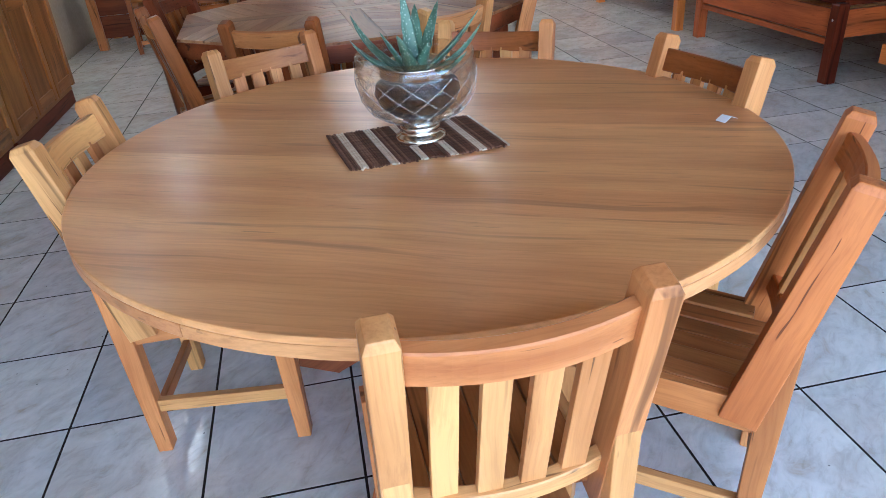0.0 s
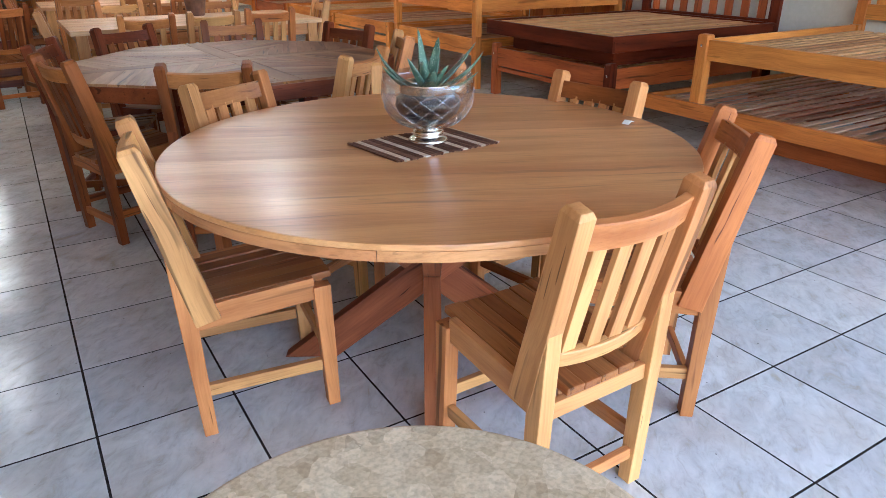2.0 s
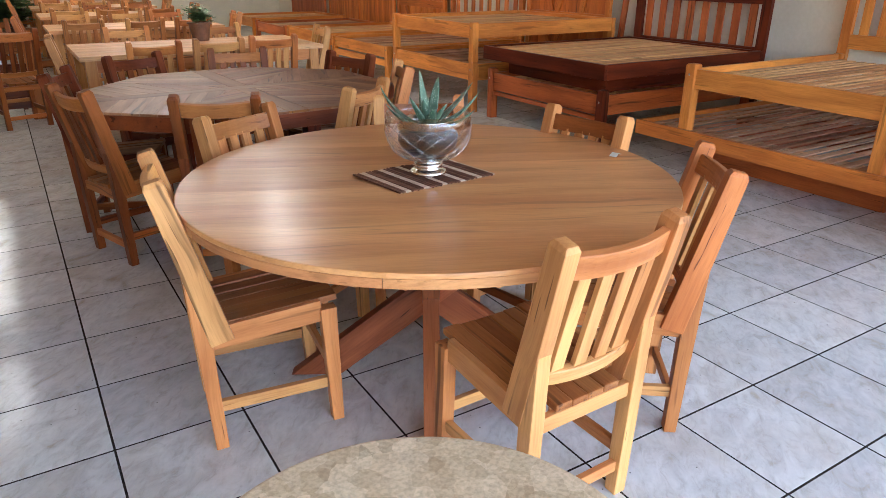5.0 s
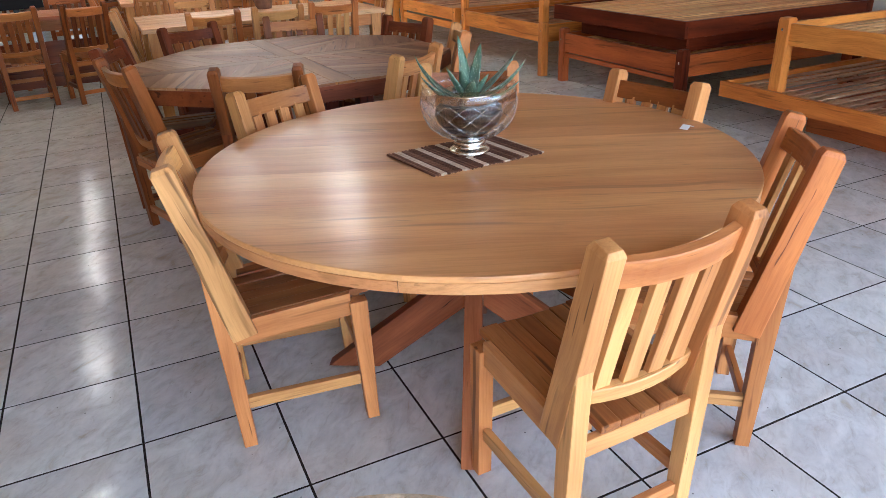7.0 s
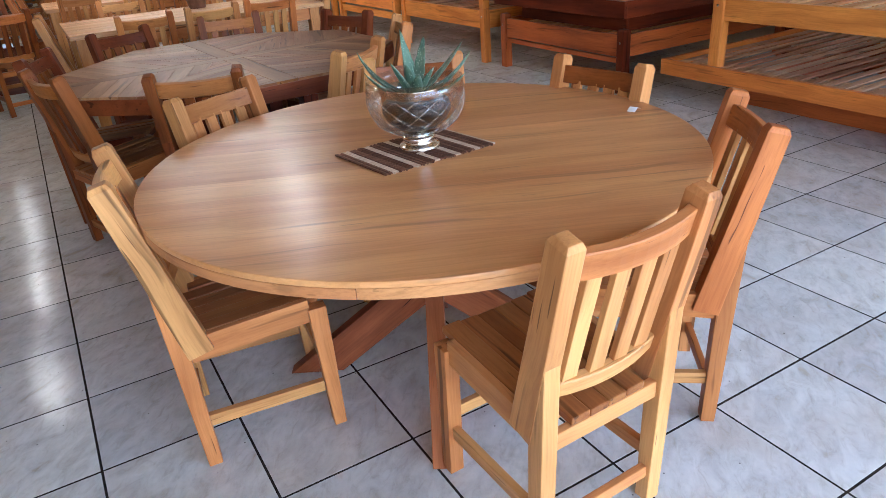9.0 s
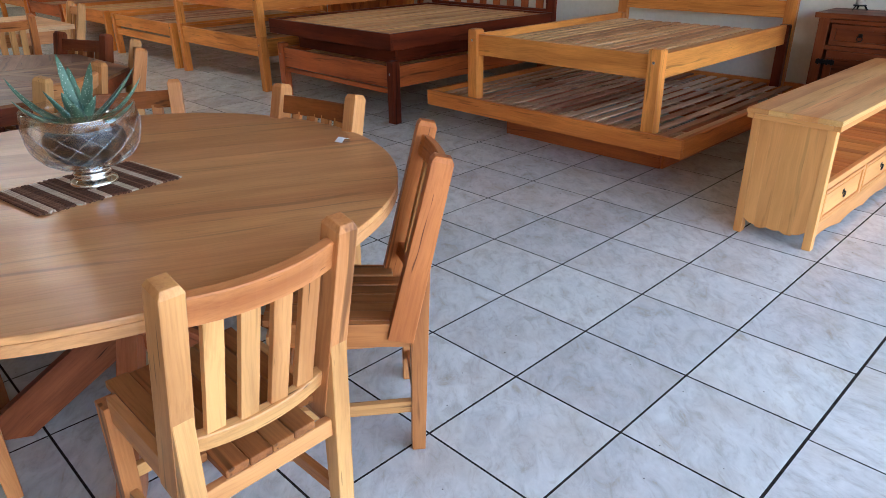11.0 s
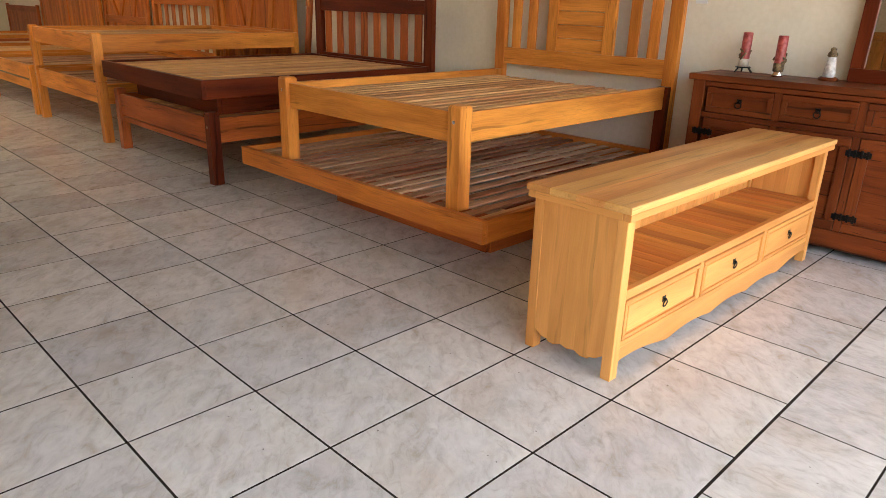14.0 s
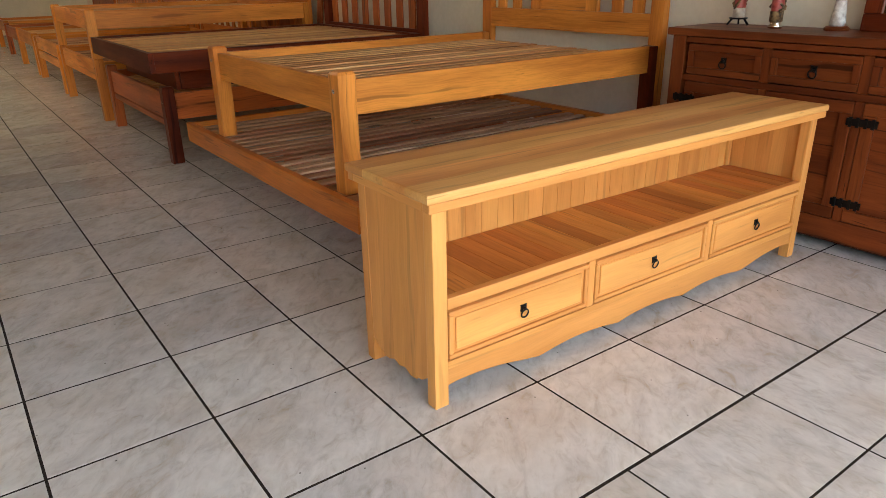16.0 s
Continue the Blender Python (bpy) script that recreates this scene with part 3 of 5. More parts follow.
ot = thing("octagonal_table", pose(*OCT, 0, 0, 0, 3), "octagonal table with a parquet inlay top and red-brown edge", "table")
AP = 0.84
corner = [(AP / math.cos(math.pi / 8) * math.cos(math.pi / 8 + k * math.pi / 4), AP / math.cos(math.pi / 8) * math.sin(math.pi / 8 + k * math.pi / 4)) for k in range(8)]
bm = bmesh.new()
prism(bm, corner, 0.075, 0.004)
p = part("table_frame", bm, W_BASE_DK, ot)
p.location.z = 0.735
sides = [((math.cos(k * math.pi / 4), math.sin(k * math.pi / 4)), AP - 0.004) for k in range(8)]
for quad in range(4):
    ang = quad * math.pi / 2
    ux, uy = (math.cos(ang), math.sin(ang)), (-math.sin(ang), math.cos(ang))
    for half in range(2):
        # chevrons of staves between the two crossing bands
        lay = ang + (math.pi / 8 if half else 3 * math.pi / 8)
        dx, dy = (math.cos(lay), math.sin(lay)), (-math.sin(lay), math.cos(lay))
        mid = ang + math.pi / 4
        for k in range(-12, 13):
            w = 0.088
            rect = [(u * dx[0] + v * dy[0], u * dx[1] + v * dy[1]) for u, v in ((-1.2, k * w), (1.2, k * w), (1.2, k * w + w - 0.002), (-1.2, k * w + w - 0.002))]
            poly = rect
            for n, d in sides:
                poly = clip(poly, n, d)
            poly = clip(poly, (-ux[0], -ux[1]), -0.055)
            poly = clip(poly, (-uy[0], -uy[1]), -0.055)
            nn = (-math.sin(mid), math.cos(mid))
            poly = clip(poly, nn if half == 0 else (-nn[0], -nn[1]), -0.001)
            if len(poly) < 3:
                continue
            cx, cy = sum(q[0] for q in poly) / len(poly), sum(q[1] for q in poly) / len(poly)
            back = pose(0, 0, 0, 0, 0, -math.degrees(lay))
            bm = bmesh.new()
            prism(bm, [tuple((back @ Vector((q[0] - cx, q[1] - cy, 0)))[:2]) for q in poly], 0.014)
            o = part("stave", bm, W_INLAY, ot)
            o.matrix_basis = pose(cx, cy, 0.7775, 0, 0, math.degrees(lay))
for k, (l, off) in enumerate(((2 * AP - 0.01, 0), (AP - 0.06, 1), (AP - 0.06, -1))):
    if k == 0:
        board("band", l, 0.105, 0.014, W_INLAY, ot, pose(0, 0, 0.7775), 0.001)
    else:
        board("band", l, 0.105, 0.014, W_WARD, ot, pose(0, off * (0.055 + l / 2), 0.7775, 0, 0, 90), 0.001)
for k in range(4):
    a = math.pi / 4 + k * math.pi / 2
    stick("leg", (0.42 * math.cos(a), 0.42 * math.sin(a), 0), (0.42 * math.cos(a), 0.42 * math.sin(a), 0.70), 0.085, 0.085, W_BED_DARK, ot, (1, 0, 0), 0.005)


# ---- beds ----
def slats(b, n, x0, x1, y0, y1, z, mat, gap=0.48):
    pitch = (y1 - y0) / n
    rng = random.Random(int(1000 * (x0 + y0 + z)))
    for k in range(n):
        y = y0 + (k + 0.5) * pitch + rng.uniform(-0.1, 0.1) * pitch * gap
        board("slat", x1 - x0, pitch * (1 - gap), 0.011, mat, b, pose((x0 + x1) / 2, y, z + rng.uniform(-0.002, 0.002), 0, 0, rng.uniform(-0.25, 0.25)), 0.002)


def post_bed(x0, x1, y0, y1, base, tall, rail0, rail1, wood_, slat_, label, n=17, low_rail=None, posts=0.075, dark_posts=None, z_slat=None, head_drop=0.0, near_post=None, shaded_head=None):
    """A bed frame with four posts from base to tall and rails between the heights rail0 and rail1."""
    b = thing("bed", pose(0, 0, base), label, "bed")
    h, zc = rail1 - rail0, (rail0 + rail1) / 2 - base
    for y in (y0, y1):
        me = bm_mesh(("bed_post", round(tall - base, 2), posts), lambda bm: tapered(bm, tall - base - 0.012, posts, posts, posts, 0.012, 0.004), near_post if near_post and y == y0 else dark_posts or wood_)
        q = under("post", me, b, between((x0, y, 0), (x0, y, tall - base - 0.012), (0, 1, 0)))
        me = bm_mesh(("bolt",), lambda bm: lathe(bm, [(0.009, 0), (0.009, 0.003), (0.005, 0.005)], 12), STEEL)
        under("bolt_head", me, b, pose(x0 - posts / 2, y, zc + 0.03, 0, -90, 0))
        stick("side_rail", (x0 + posts / 2, y, zc), (x1, y, zc), h, 0.032, wood_, b)
        # the near head post can take a darker wood that stands for shade
        board("head_post", rail1 - base, 0.07, 0.05, shaded_head if shaded_head and y == y0 else dark_posts or wood_, b, between((x1 - 0.03, y, 0), (x1 - 0.03, y, rail1 - base), (0, 1, 0)))
    stick("foot_rail", (x0, y0 + posts / 2, zc), (x0, y1 - posts / 2, zc), h, 0.032, wood_, b)
    stick("head_rail", (x1 - 0.07, y0 + 0.03, zc - head_drop / 2), (x1 - 0.07, y1 - 0.03, zc - head_drop / 2), h - head_drop, 0.03, wood_, b)
    if low_rail:
        lz = sum(low_rail) / 2 - base
        stick("lower_foot_rail", (x0, y0 + posts / 2, lz), (x0, y1 - posts / 2, lz), low_rail[1] - low_rail[0], 0.03, wood_, b)
    slats(b, n, x0 + 0.04, x1 - 0.09, y0 + 0.04, y1 - 0.04, (z_slat or rail1 - 0.045) - base, slat_, 0.38)
    for x in (x0 + 0.3, (x0 + x1) / 2, x1 - 0.4):
        stick("bearer", (x, y0 + 0.02, (z_slat or rail1 - 0.045) - base - 0.03), (x, y1 - 0.02, (z_slat or rail1 - 0.045) - base - 0.03), 0.04, 0.03, slat_, b)
    return b


def box_bed(x0, x1, y0, y1, z0, z1, wood_, slat_, label, n=22, plinth=None, drop=0.03, gap=0.48):
    """A low platform bed: a box of rails with slats inside its rim, over a set-back plinth."""
    b = thing("platform_bed", pose(0, 0, 0 if plinth else z0), label, "bed")
    o = 0 if plinth else -z0
    h, zc = z1 - z0, (z0 + z1) / 2 + o
    for y in (y0, y1):
        stick("side_rail", (x0 + 0.0172, y, zc), (x1 - 0.0172, y, zc), h, 0.034, wood_, b)
    stick("foot_rail", (x0, y0 - 0.017, zc), (x0, y1 + 0.017, zc), h, 0.034, wood_, b)
    stick("head_rail", (x1, y0 - 0.017, zc), (x1, y1 + 0.017, zc), h, 0.034, wood_, b)
    slats(b, n, x0 + 0.02, x1 - 0.02, y0 + 0.02, y1 - 0.02, z1 - drop + o, slat_, gap)
    for x in (x0 + 0.3, (x0 + x1) / 2, x1 - 0.3):
        stick("bearer", (x, y0 + 0.02, z1 - drop - 0.03 + o), (x, y1 - 0.02, z1 - drop - 0.03 + o), 0.04, 0.03, slat_, b)
    if plinth:
        px0, px1, py0, py1 = plinth
        for y in (py0, py1):
            stick("plinth_board", (px0, y, z0 / 2), (px1, y, z0 / 2), z0, 0.03, W_BED_RED, b)
        for x in (px0, px1):
            stick("plinth_board", (x, py0, z0 / 2), (x, py1, z0 / 2), z0 - 0.004, 0.034, W_BED_RED, b)
    return b


HB = 5.33
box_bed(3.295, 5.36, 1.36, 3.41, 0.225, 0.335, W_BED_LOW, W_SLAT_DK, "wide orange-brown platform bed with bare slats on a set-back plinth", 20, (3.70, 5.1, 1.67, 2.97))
# dark near head post: shade beside the sideboard, put into the wood colour
post_bed(3.395, 5.30, 1.615, 3.035, 0.310, 0.80, 0.625, 0.765, W_BED, W_SLAT, "orange-brown wooden double bed frame stacked on a platform bed", 16, posts=0.08, head_drop=0.05, shaded_head=W_BED_DARK)
post_bed(3.30, 5.25, 3.84, 5.42, 0.0, 0.50, 0.285, 0.455, W_BED_RED, W_SLAT, "red-brown wooden bed frame on four straight legs", 14, low_rail=(0.235, 0.272), near_post=W_BED_DARK, z_slat=0.40)
dark_bed = box_bed(3.215, 5.22, 3.76, 5.44, 0.595, 0.72, W_BED_DARK, W_SLAT, "dark mahogany-stained box bed with pale slats stacked on another bed", 24, drop=0.02, gap=0.2)
for y in (3.93, 5.25):
    stick("base_board", (3.42, y, -0.0675), (5.15, y, -0.0675), 0.134, 0.03, W_BED_DARK, dark_bed)
for x in (3.40, 5.17):
    stick("base_board", (x, 3.91, -0.0675), (x, 5.27, -0.0675), 0.134, 0.03, W_BED_DARK, dark_bed)
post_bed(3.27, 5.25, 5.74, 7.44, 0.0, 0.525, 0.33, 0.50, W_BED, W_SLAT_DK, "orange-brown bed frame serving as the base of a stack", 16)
post_bed(3.27, 5.25, 5.74, 7.44, 0.525, 0.92, 0.76, 0.905, W_BED, W_SLAT, "orange-brown bed frame stacked on another bed frame", 16)
post_bed(3.27, 5.25, 7.68, 9.38, 0.0, 0.51, 0.36, 0.50, W_BED, W_SLAT_DK, "orange-brown wooden bed frame with a double foot rail", 15, low_rail=(0.25, 0.33))
post_bed(3.28, 5.25, 9.70, 11.3, 0.0, 0.52, 0.34, 0.51, W_BED, W_SLAT, "honey-brown wooden bed frame with bare slats", 15)
post_bed(3.30, 5.25, 11.55, 13.1, 0.0, 0.50, 0.30, 0.47, W_BED_RED, W_SLAT_DK, "red-brown wooden bed frame with bare slats", 15)
post_bed(3.32, 5.25, 13.4, 14.9, 0.0, 0.52, 0.34, 0.51, W_BED, W_SLAT, "orange-brown wooden bed frame at the end of the row", 15)


def headboard(name, y0, y1, z0, z1, label, wood_, wood2, style, x=HB, post=0.085, rails=None):
    h = thing(name, pose(x, 0, 0), label, "headboard")
    dx = 0.05
    for y in (y0 + post / 2, y1 - post / 2):
        me = bm_mesh(("head_upright", round(z1, 2), post), lambda bm: tapered(bm, z1, post, post, dx, 0.006, 0.004), wood_)
        under("upright", me, h, between((0, y, 0), (0, y, z1), (0, 1, 0)))
    a, b = y0 + post, y1 - post
    r = rails or ((z1 - 0.14, z1 - 0.02), (z0, z0 + 0.13))
    for lo, hi in r:
        stick("rail", (0, a, (lo + hi) / 2), (0, b, (lo + hi) / 2), hi - lo, 0.034, wood_, h)
    top_, low = r[0][0], r[1][1]
    if style == "slats":
        n = 8
        for k in range(n):
            y = a + (k + 0.5) * (b - a) / n
            stick("slat", (0, y, low), (0, y, top_), 0.085, 0.018, wood2, h, (0, 1, 0))
    elif style == "panel":
        w = b - a
        for f in (0.075, 0.185, 0.815, 0.925):
            stick("slat", (0, a + f * w, low), (0, a + f * w, top_), 0.075, 0.02, wood2, h, (0, 1, 0))
        for f in (0.325, 0.675):
            stick("stile", (0, a + f * w, low), (0, a + f * w, top_), 0.085, 0.034, wood_, h, (0, 1, 0))
        n = 6
        for k in range(n):
            z = low + (k + 0.5) * (top_ - low) / n
            stick("plank", (0.002, a + 0.355 * w, z), (0.002, a + 0.645 * w, z), (top_ - low) / n - 0.003, 0.02, wood2, h)
    elif style == "rays":
        w = b - a
        stick("middle_rail", (0, a, 0.86), (0, b, 0.86), 0.11, 0.034, wood_, h)
        for z_a, z_b in ((low, 0.805), (0.915, top_)):
            for f0, f1 in ((0.30, 0.22), (0.62, 0.50), (0.70, 0.84)):
                stick("slanting_board", (-0.004, a + f0 * w, z_a), (-0.004, a + f1 * w, z_b), 0.085, 0.026, wood2, h, (0, 1, 0))
        n = 9
        for k in range(n):
            y = a + (k + 0.5) * w / n
            stick("plank", (0.014, y, low), (0.014, y, top_), w / n - 0.003, 0.012, wood2, h, (0, 1, 0), 0.002)
    elif style == "planks":
        n = max(4, int((b - a) / 0.14))
        for k in range(n):
            y = a + (k + 0.5) * (b - a) / n
            stick("plank", (0, y, low), (0, y, top_), (b - a) / n - 0.004, 0.022, wood2, h, (0, 1, 0))
    return h


headboard("headboard", 1.575, 3.085, 0.775, 1.615, "tall honey-brown headboard with side slats and a planked middle panel", W_BED, W_BED, "panel", rails=((1.475, 1.60), (0.805, 0.925)))
headboard("headboard", 3.77, 5.44, 0.64, 1.275, "dark-stained headboard with red-brown upright slats against the wall", W_BED_DARK, W_BED_RED, "slats", 5.30, 0.095, rails=((1.13, 1.245), (0.66, 0.74)))
headboard("headboard", 5.92, 7.50, 0.30, 1.62, "tall orange-brown headboard with slanting boards over planks", W_PANEL, W_PANEL, "rays", 5.36, 0.075)
headboard("headboard", 7.64, 9.53, 0.40, 1.31, "honey-brown slatted headboard with a shaped top rail leaning by the wall", W_PANEL, W_PANEL, "slats", 5.40, 0.09, rails=((1.11, 1.31), (0.42, 0.55)))
headboard("headboard", 9.66, 11.32, 0.30, 1.35, "brown panelled headboard leaning by the wall", W_PANEL, W_PANEL, "rays", 5.38, 0.08)
headboard("plank_panel", 11.42, 12.98, 0.10, 1.32, "brown vertical-planked wooden panel against the wall", W_PANEL, W_PANEL, "planks", 5.36, 0.07)
headboard("plank_panel", 13.02, 14.55, 0.10, 1.30, "brown vertical-planked wooden panel standing by the wall", W_PANEL, W_PANEL, "planks", 5.40, 0.07)
headboard("plank_panel", 14.8, 16.9, 0.10, 0.97, "low red-brown planked panel at the end of the row", W_BED_RED, W_BED_RED, "planks", 5.40, 0.07)

spare = thing("bed_rail", pose(5.30, 5.73, 0), "loose red-brown bed rail leaning upright against the wall", "bed rail")
stick("rail", (0, 0, 0.006), (0.13, 0, 1.335), 0.075, 0.03, W_BED_RED, spare, (0, 1, 0))
stick("end_cleat", (0.088, 0, 1.16), (0.105, 0, 1.33), 0.05, 0.02, W_BED, spare, (0, 1, 0))


# ---- television stand ----
def ring_pull(parent, m):
    """A black iron drop-ring pull on a small shaped plate."""
    h = under("ring_pull", bm_mesh(("plate",), lambda bm: prism(bm, [(0.016 * math.cos(a) * (1.25 if k % 2 else 0.8), 0.016 * math.sin(a) * (1.25 if k % 2 else 0.8)) for k, a in enumerate(np.linspace(0, 2 * math.pi, 9)[:-1])], 0.004), IRON), parent, m, "black iron ring pull")

    def torus(bm):
        n, q = 18, 8
        rings = [[bm.verts.new(((0.017 + 0.0032 * math.cos(b)) * math.cos(a), (0.017 + 0.0032 * math.cos(b)) * math.sin(a), 0.0032 * math.sin(b))) for b in np.linspace(0, 2 * math.pi, q + 1)[:-1]] for a in np.linspace(0, 2 * math.pi, n + 1)[:-1]]
        for i in range(n):
            for j in range(q):
                bm.faces.new((rings[i][j], rings[(i + 1) % n][j], rings[(i + 1) % n][(j + 1) % q], rings[i][(j + 1) % q]))
    under("ring", smooth(bm_mesh(("ring",), torus, IRON)), h, pose(0, -0.020, 0.009, 8, 0, 0))
    under("stud", smooth(bm_mesh(("stud",), lambda bm: lathe(bm, [(0.006, 0), (0.006, 0.01), (0.003, 0.013)], 12), IRON)), h, pose(0, 0, 0.002))
    return h


def scallop(x0, x1, z_top, z_low, z_high, n=72):
    """The outline of an apron whose lower edge runs in five shallow arches between cusps."""
    pts = [(x0, z_top), (x1, z_top)]
    for k in range(n + 1):
        u = 1 - k / n
        s = 5 * u
        arch = abs(math.sin(math.pi * s)) ** 0.7
        end = max(0.0, 1 - min(u, 1 - u) / 0.16)
        pts.append((x0 + u * (x1 - x0), z_low + 0.019 * arch + (z_high - z_low) * end))
    return pts


X0, X1, Y0, Y1, H = 3.033, 4.905, 0.508, 0.888, 0.643
tv = thing("tv_stand", pose(3.025, 0.508, 0, 0, 0, -0.5) @ pose(-3.025, -0.508, 0), "low honey-yellow wooden television stand with an open shelf and three drawers", "tv stand")
bm = bmesh.new()
prism(bm, [(-0.962, -0.212), (0.962, -0.212), (0.962, 0.212), (-0.962, 0.212)], 0.026, 0.007)
p = part("top_board", bm, W_TV_TOP, tv)
p.location = ((X0 + X1) / 2, (Y0 + Y1) / 2, H - 0.013)
for y in (Y0 - 0.004, Y1 + 0.004):
    stick("top_moulding", (X0 - 0.019, y, H - 0.0385), (X1 + 0.019, y, H - 0.0385), 0.025, 0.03, W_TV, tv)
for x in (X0 - 0.004, X1 + 0.004):
    stick("top_moulding", (x, Y0 + 0.0125, H - 0.0385), (x, Y1 - 0.0125, H - 0.0385), 0.025, 0.03, W_TV, tv)
for x in (X0 + 0.024, X1 - 0.024):
    for y in (Y0 + 0.02, Y1 - 0.02):
        stick("leg", (x, y, 0), (x, y, H - 0.051), 0.04, 0.046, W_TV, tv, (0, 1, 0))
for x in (X0 + 0.012, X1 - 0.012):
    # side made of upright staves with a waved foot
    n, w = 5, (Y1 - Y0 - 0.08) / 5
    for k in range(n):
        y = Y0 + 0.04 + (k + 0.5) * w
        zl, zr = (0.085, 0.06) if k == 0 else (0.06, 0.085) if k == 4 else (0.052, 0.062) if k == 1 else (0.062, 0.052) if k == 3 else (0.062, 0.062)
        bm = bmesh.new()
        l = H - 0.051
        prism(bm, [(zl, -w / 2), (l, -w / 2), (l, w / 2), (zr, w / 2), ((zl + zr) / 2 - 0.008, 0)], 0.018, 0.0006)
        o = part("side_stave", bm, W_TV, tv)
        o.matrix_basis = Matrix(((0, 0, 1, x), (0, 1, 0, y), (1, 0, 0, 0), (0, 0, 0, 1)))
FY = Y0 + 0.012
stick("shelf_rail", (X0 + 0.047, FY, 0.318), (X1 - 0.047, FY, 0.318), 0.034, 0.024, W_TV, tv)
for k in range(26):
    w = (X1 - X0 - 0.05) / 26
    x = X0 + 0.025 + (k + 0.5) * w
    stick("shelf_stave", (x, Y0 + 0.026, 0.325), (x, Y1 - 0.032, 0.325), w - 0.001, 0.016, W_TV_IN, tv, (1, 0, 0), 0.001)
    stick("back_stave", (x, Y1 - 0.022, 0.09), (x, Y1 - 0.022, H - 0.051), w - 0.0015, 0.014, W_TV, tv, (1, 0, 0), 0.001)
stick("lower_rail", (X0 + 0.047, FY, 0.128), (X1 - 0.047, FY, 0.128), 0.024, 0.022, W_TV, tv)
cuts = (X0 + 0.047, 3.645, 4.262, X1 - 0.047)
for x in cuts[1:3]:
    stick("divider", (x, FY, 0.140), (x, FY, 0.300), 0.03, 0.022, W_TV, tv, (1, 0, 0))
for a, b in zip(cuts, cuts[1:]):
    a, b = a + (0.018 if a != cuts[0] else 0.004), b - (0.018 if b != cuts[3] else 0.004)
    d = stick("drawer", (a, FY + 0.002, 0.220), (b, FY + 0.002, 0.220), 0.150, 0.016, W_TV, tv)
    mid = (a + b) / 2
    half = (b - a) / 2
    for z in (-0.067, 0.067):
        board("moulding", b - a, 0.014, 0.012, W_TV, d, pose(0, z, 0.010), 0.004)
    for x in (-half + 0.007, half - 0.007):
        board("moulding", 0.12, 0.014, 0.012, W_TV, d, pose(x, 0, 0.010, 0, 0, 90), 0.004)
    board("raised_field", b - a - 0.05, 0.10, 0.008, W_TV, d, pose(0, 0, 0.009), 0.004)
    ring_pull(d, pose(0, 0.006, 0.0145) @ Matrix.Scale(0.8, 4))
    if abs((d.matrix_basis.to_3x3() @ Vector((0, 0, 1))).y + 1) > 0.1:
        for ch in d.children:
            ch.matrix_basis = pose(0, 0, 0, 180, 0, 0) @ ch.matrix_basis
bm = bmesh.new()
prism(bm, [(x - (X0 + X1) / 2, z) for x, z in scallop(X0 + 0.047, X1 - 0.047, 0.118, 0.030, 0.064)], 0.02, 0.001)
o = part("scalloped_apron", bm, W_TV, tv)
o.matrix_basis = pose((X0 + X1) / 2, FY, 0, 90, 0, 0)


# ---- dresser ----
DX, DY0, DY1, DH = 5.085, -0.905, 1.335, 0.885
dr = thing("dresser", pose(0, 0, 0), "dark red-brown wooden sideboard with drawers, doors and black iron hinges", "sideboard")
stick("top_board", ((DX + WALL) / 2 - 0.02, DY0 - 0.03, DH - 0.018), ((DX + WALL) / 2 - 0.02, DY1 + 0.03, DH - 0.018), WALL - DX - 0.01, 0.036, W_DRESS, dr, (1, 0, 0), 0.006)
for y in (DY0 + 0.012, DY1 - 0.012):
    stick("side_panel", (5.27, y, 0.06), (5.27, y, DH - 0.036), 0.34, 0.024, W_DRESS, dr, (1, 0, 0))
for x in (DX + 0.02, 5.45):
    for y in (DY0 + 0.035, DY1 - 0.035):
        stick("leg", (x, y, 0), (x, y, DH - 0.036), 0.05, 0.07, W_DRESS, dr, (1, 0, 0))
stick("back_panel", (5.46, DY0 + 0.07, 0.46), (5.46, DY1 - 0.07, 0.46), 0.76, 0.012, W_DRESS, dr)
for z, h in ((0.832, 0.026), (0.655, 0.03), (0.085, 0.10)):
    stick("front_rail", (DX + 0.015, DY0 + 0.07, z), (DX + 0.015, DY1 - 0.07, z), h, 0.024, W_DRESS, dr)
n = 5
pitch = (DY1 - DY0 - 0.14) / n
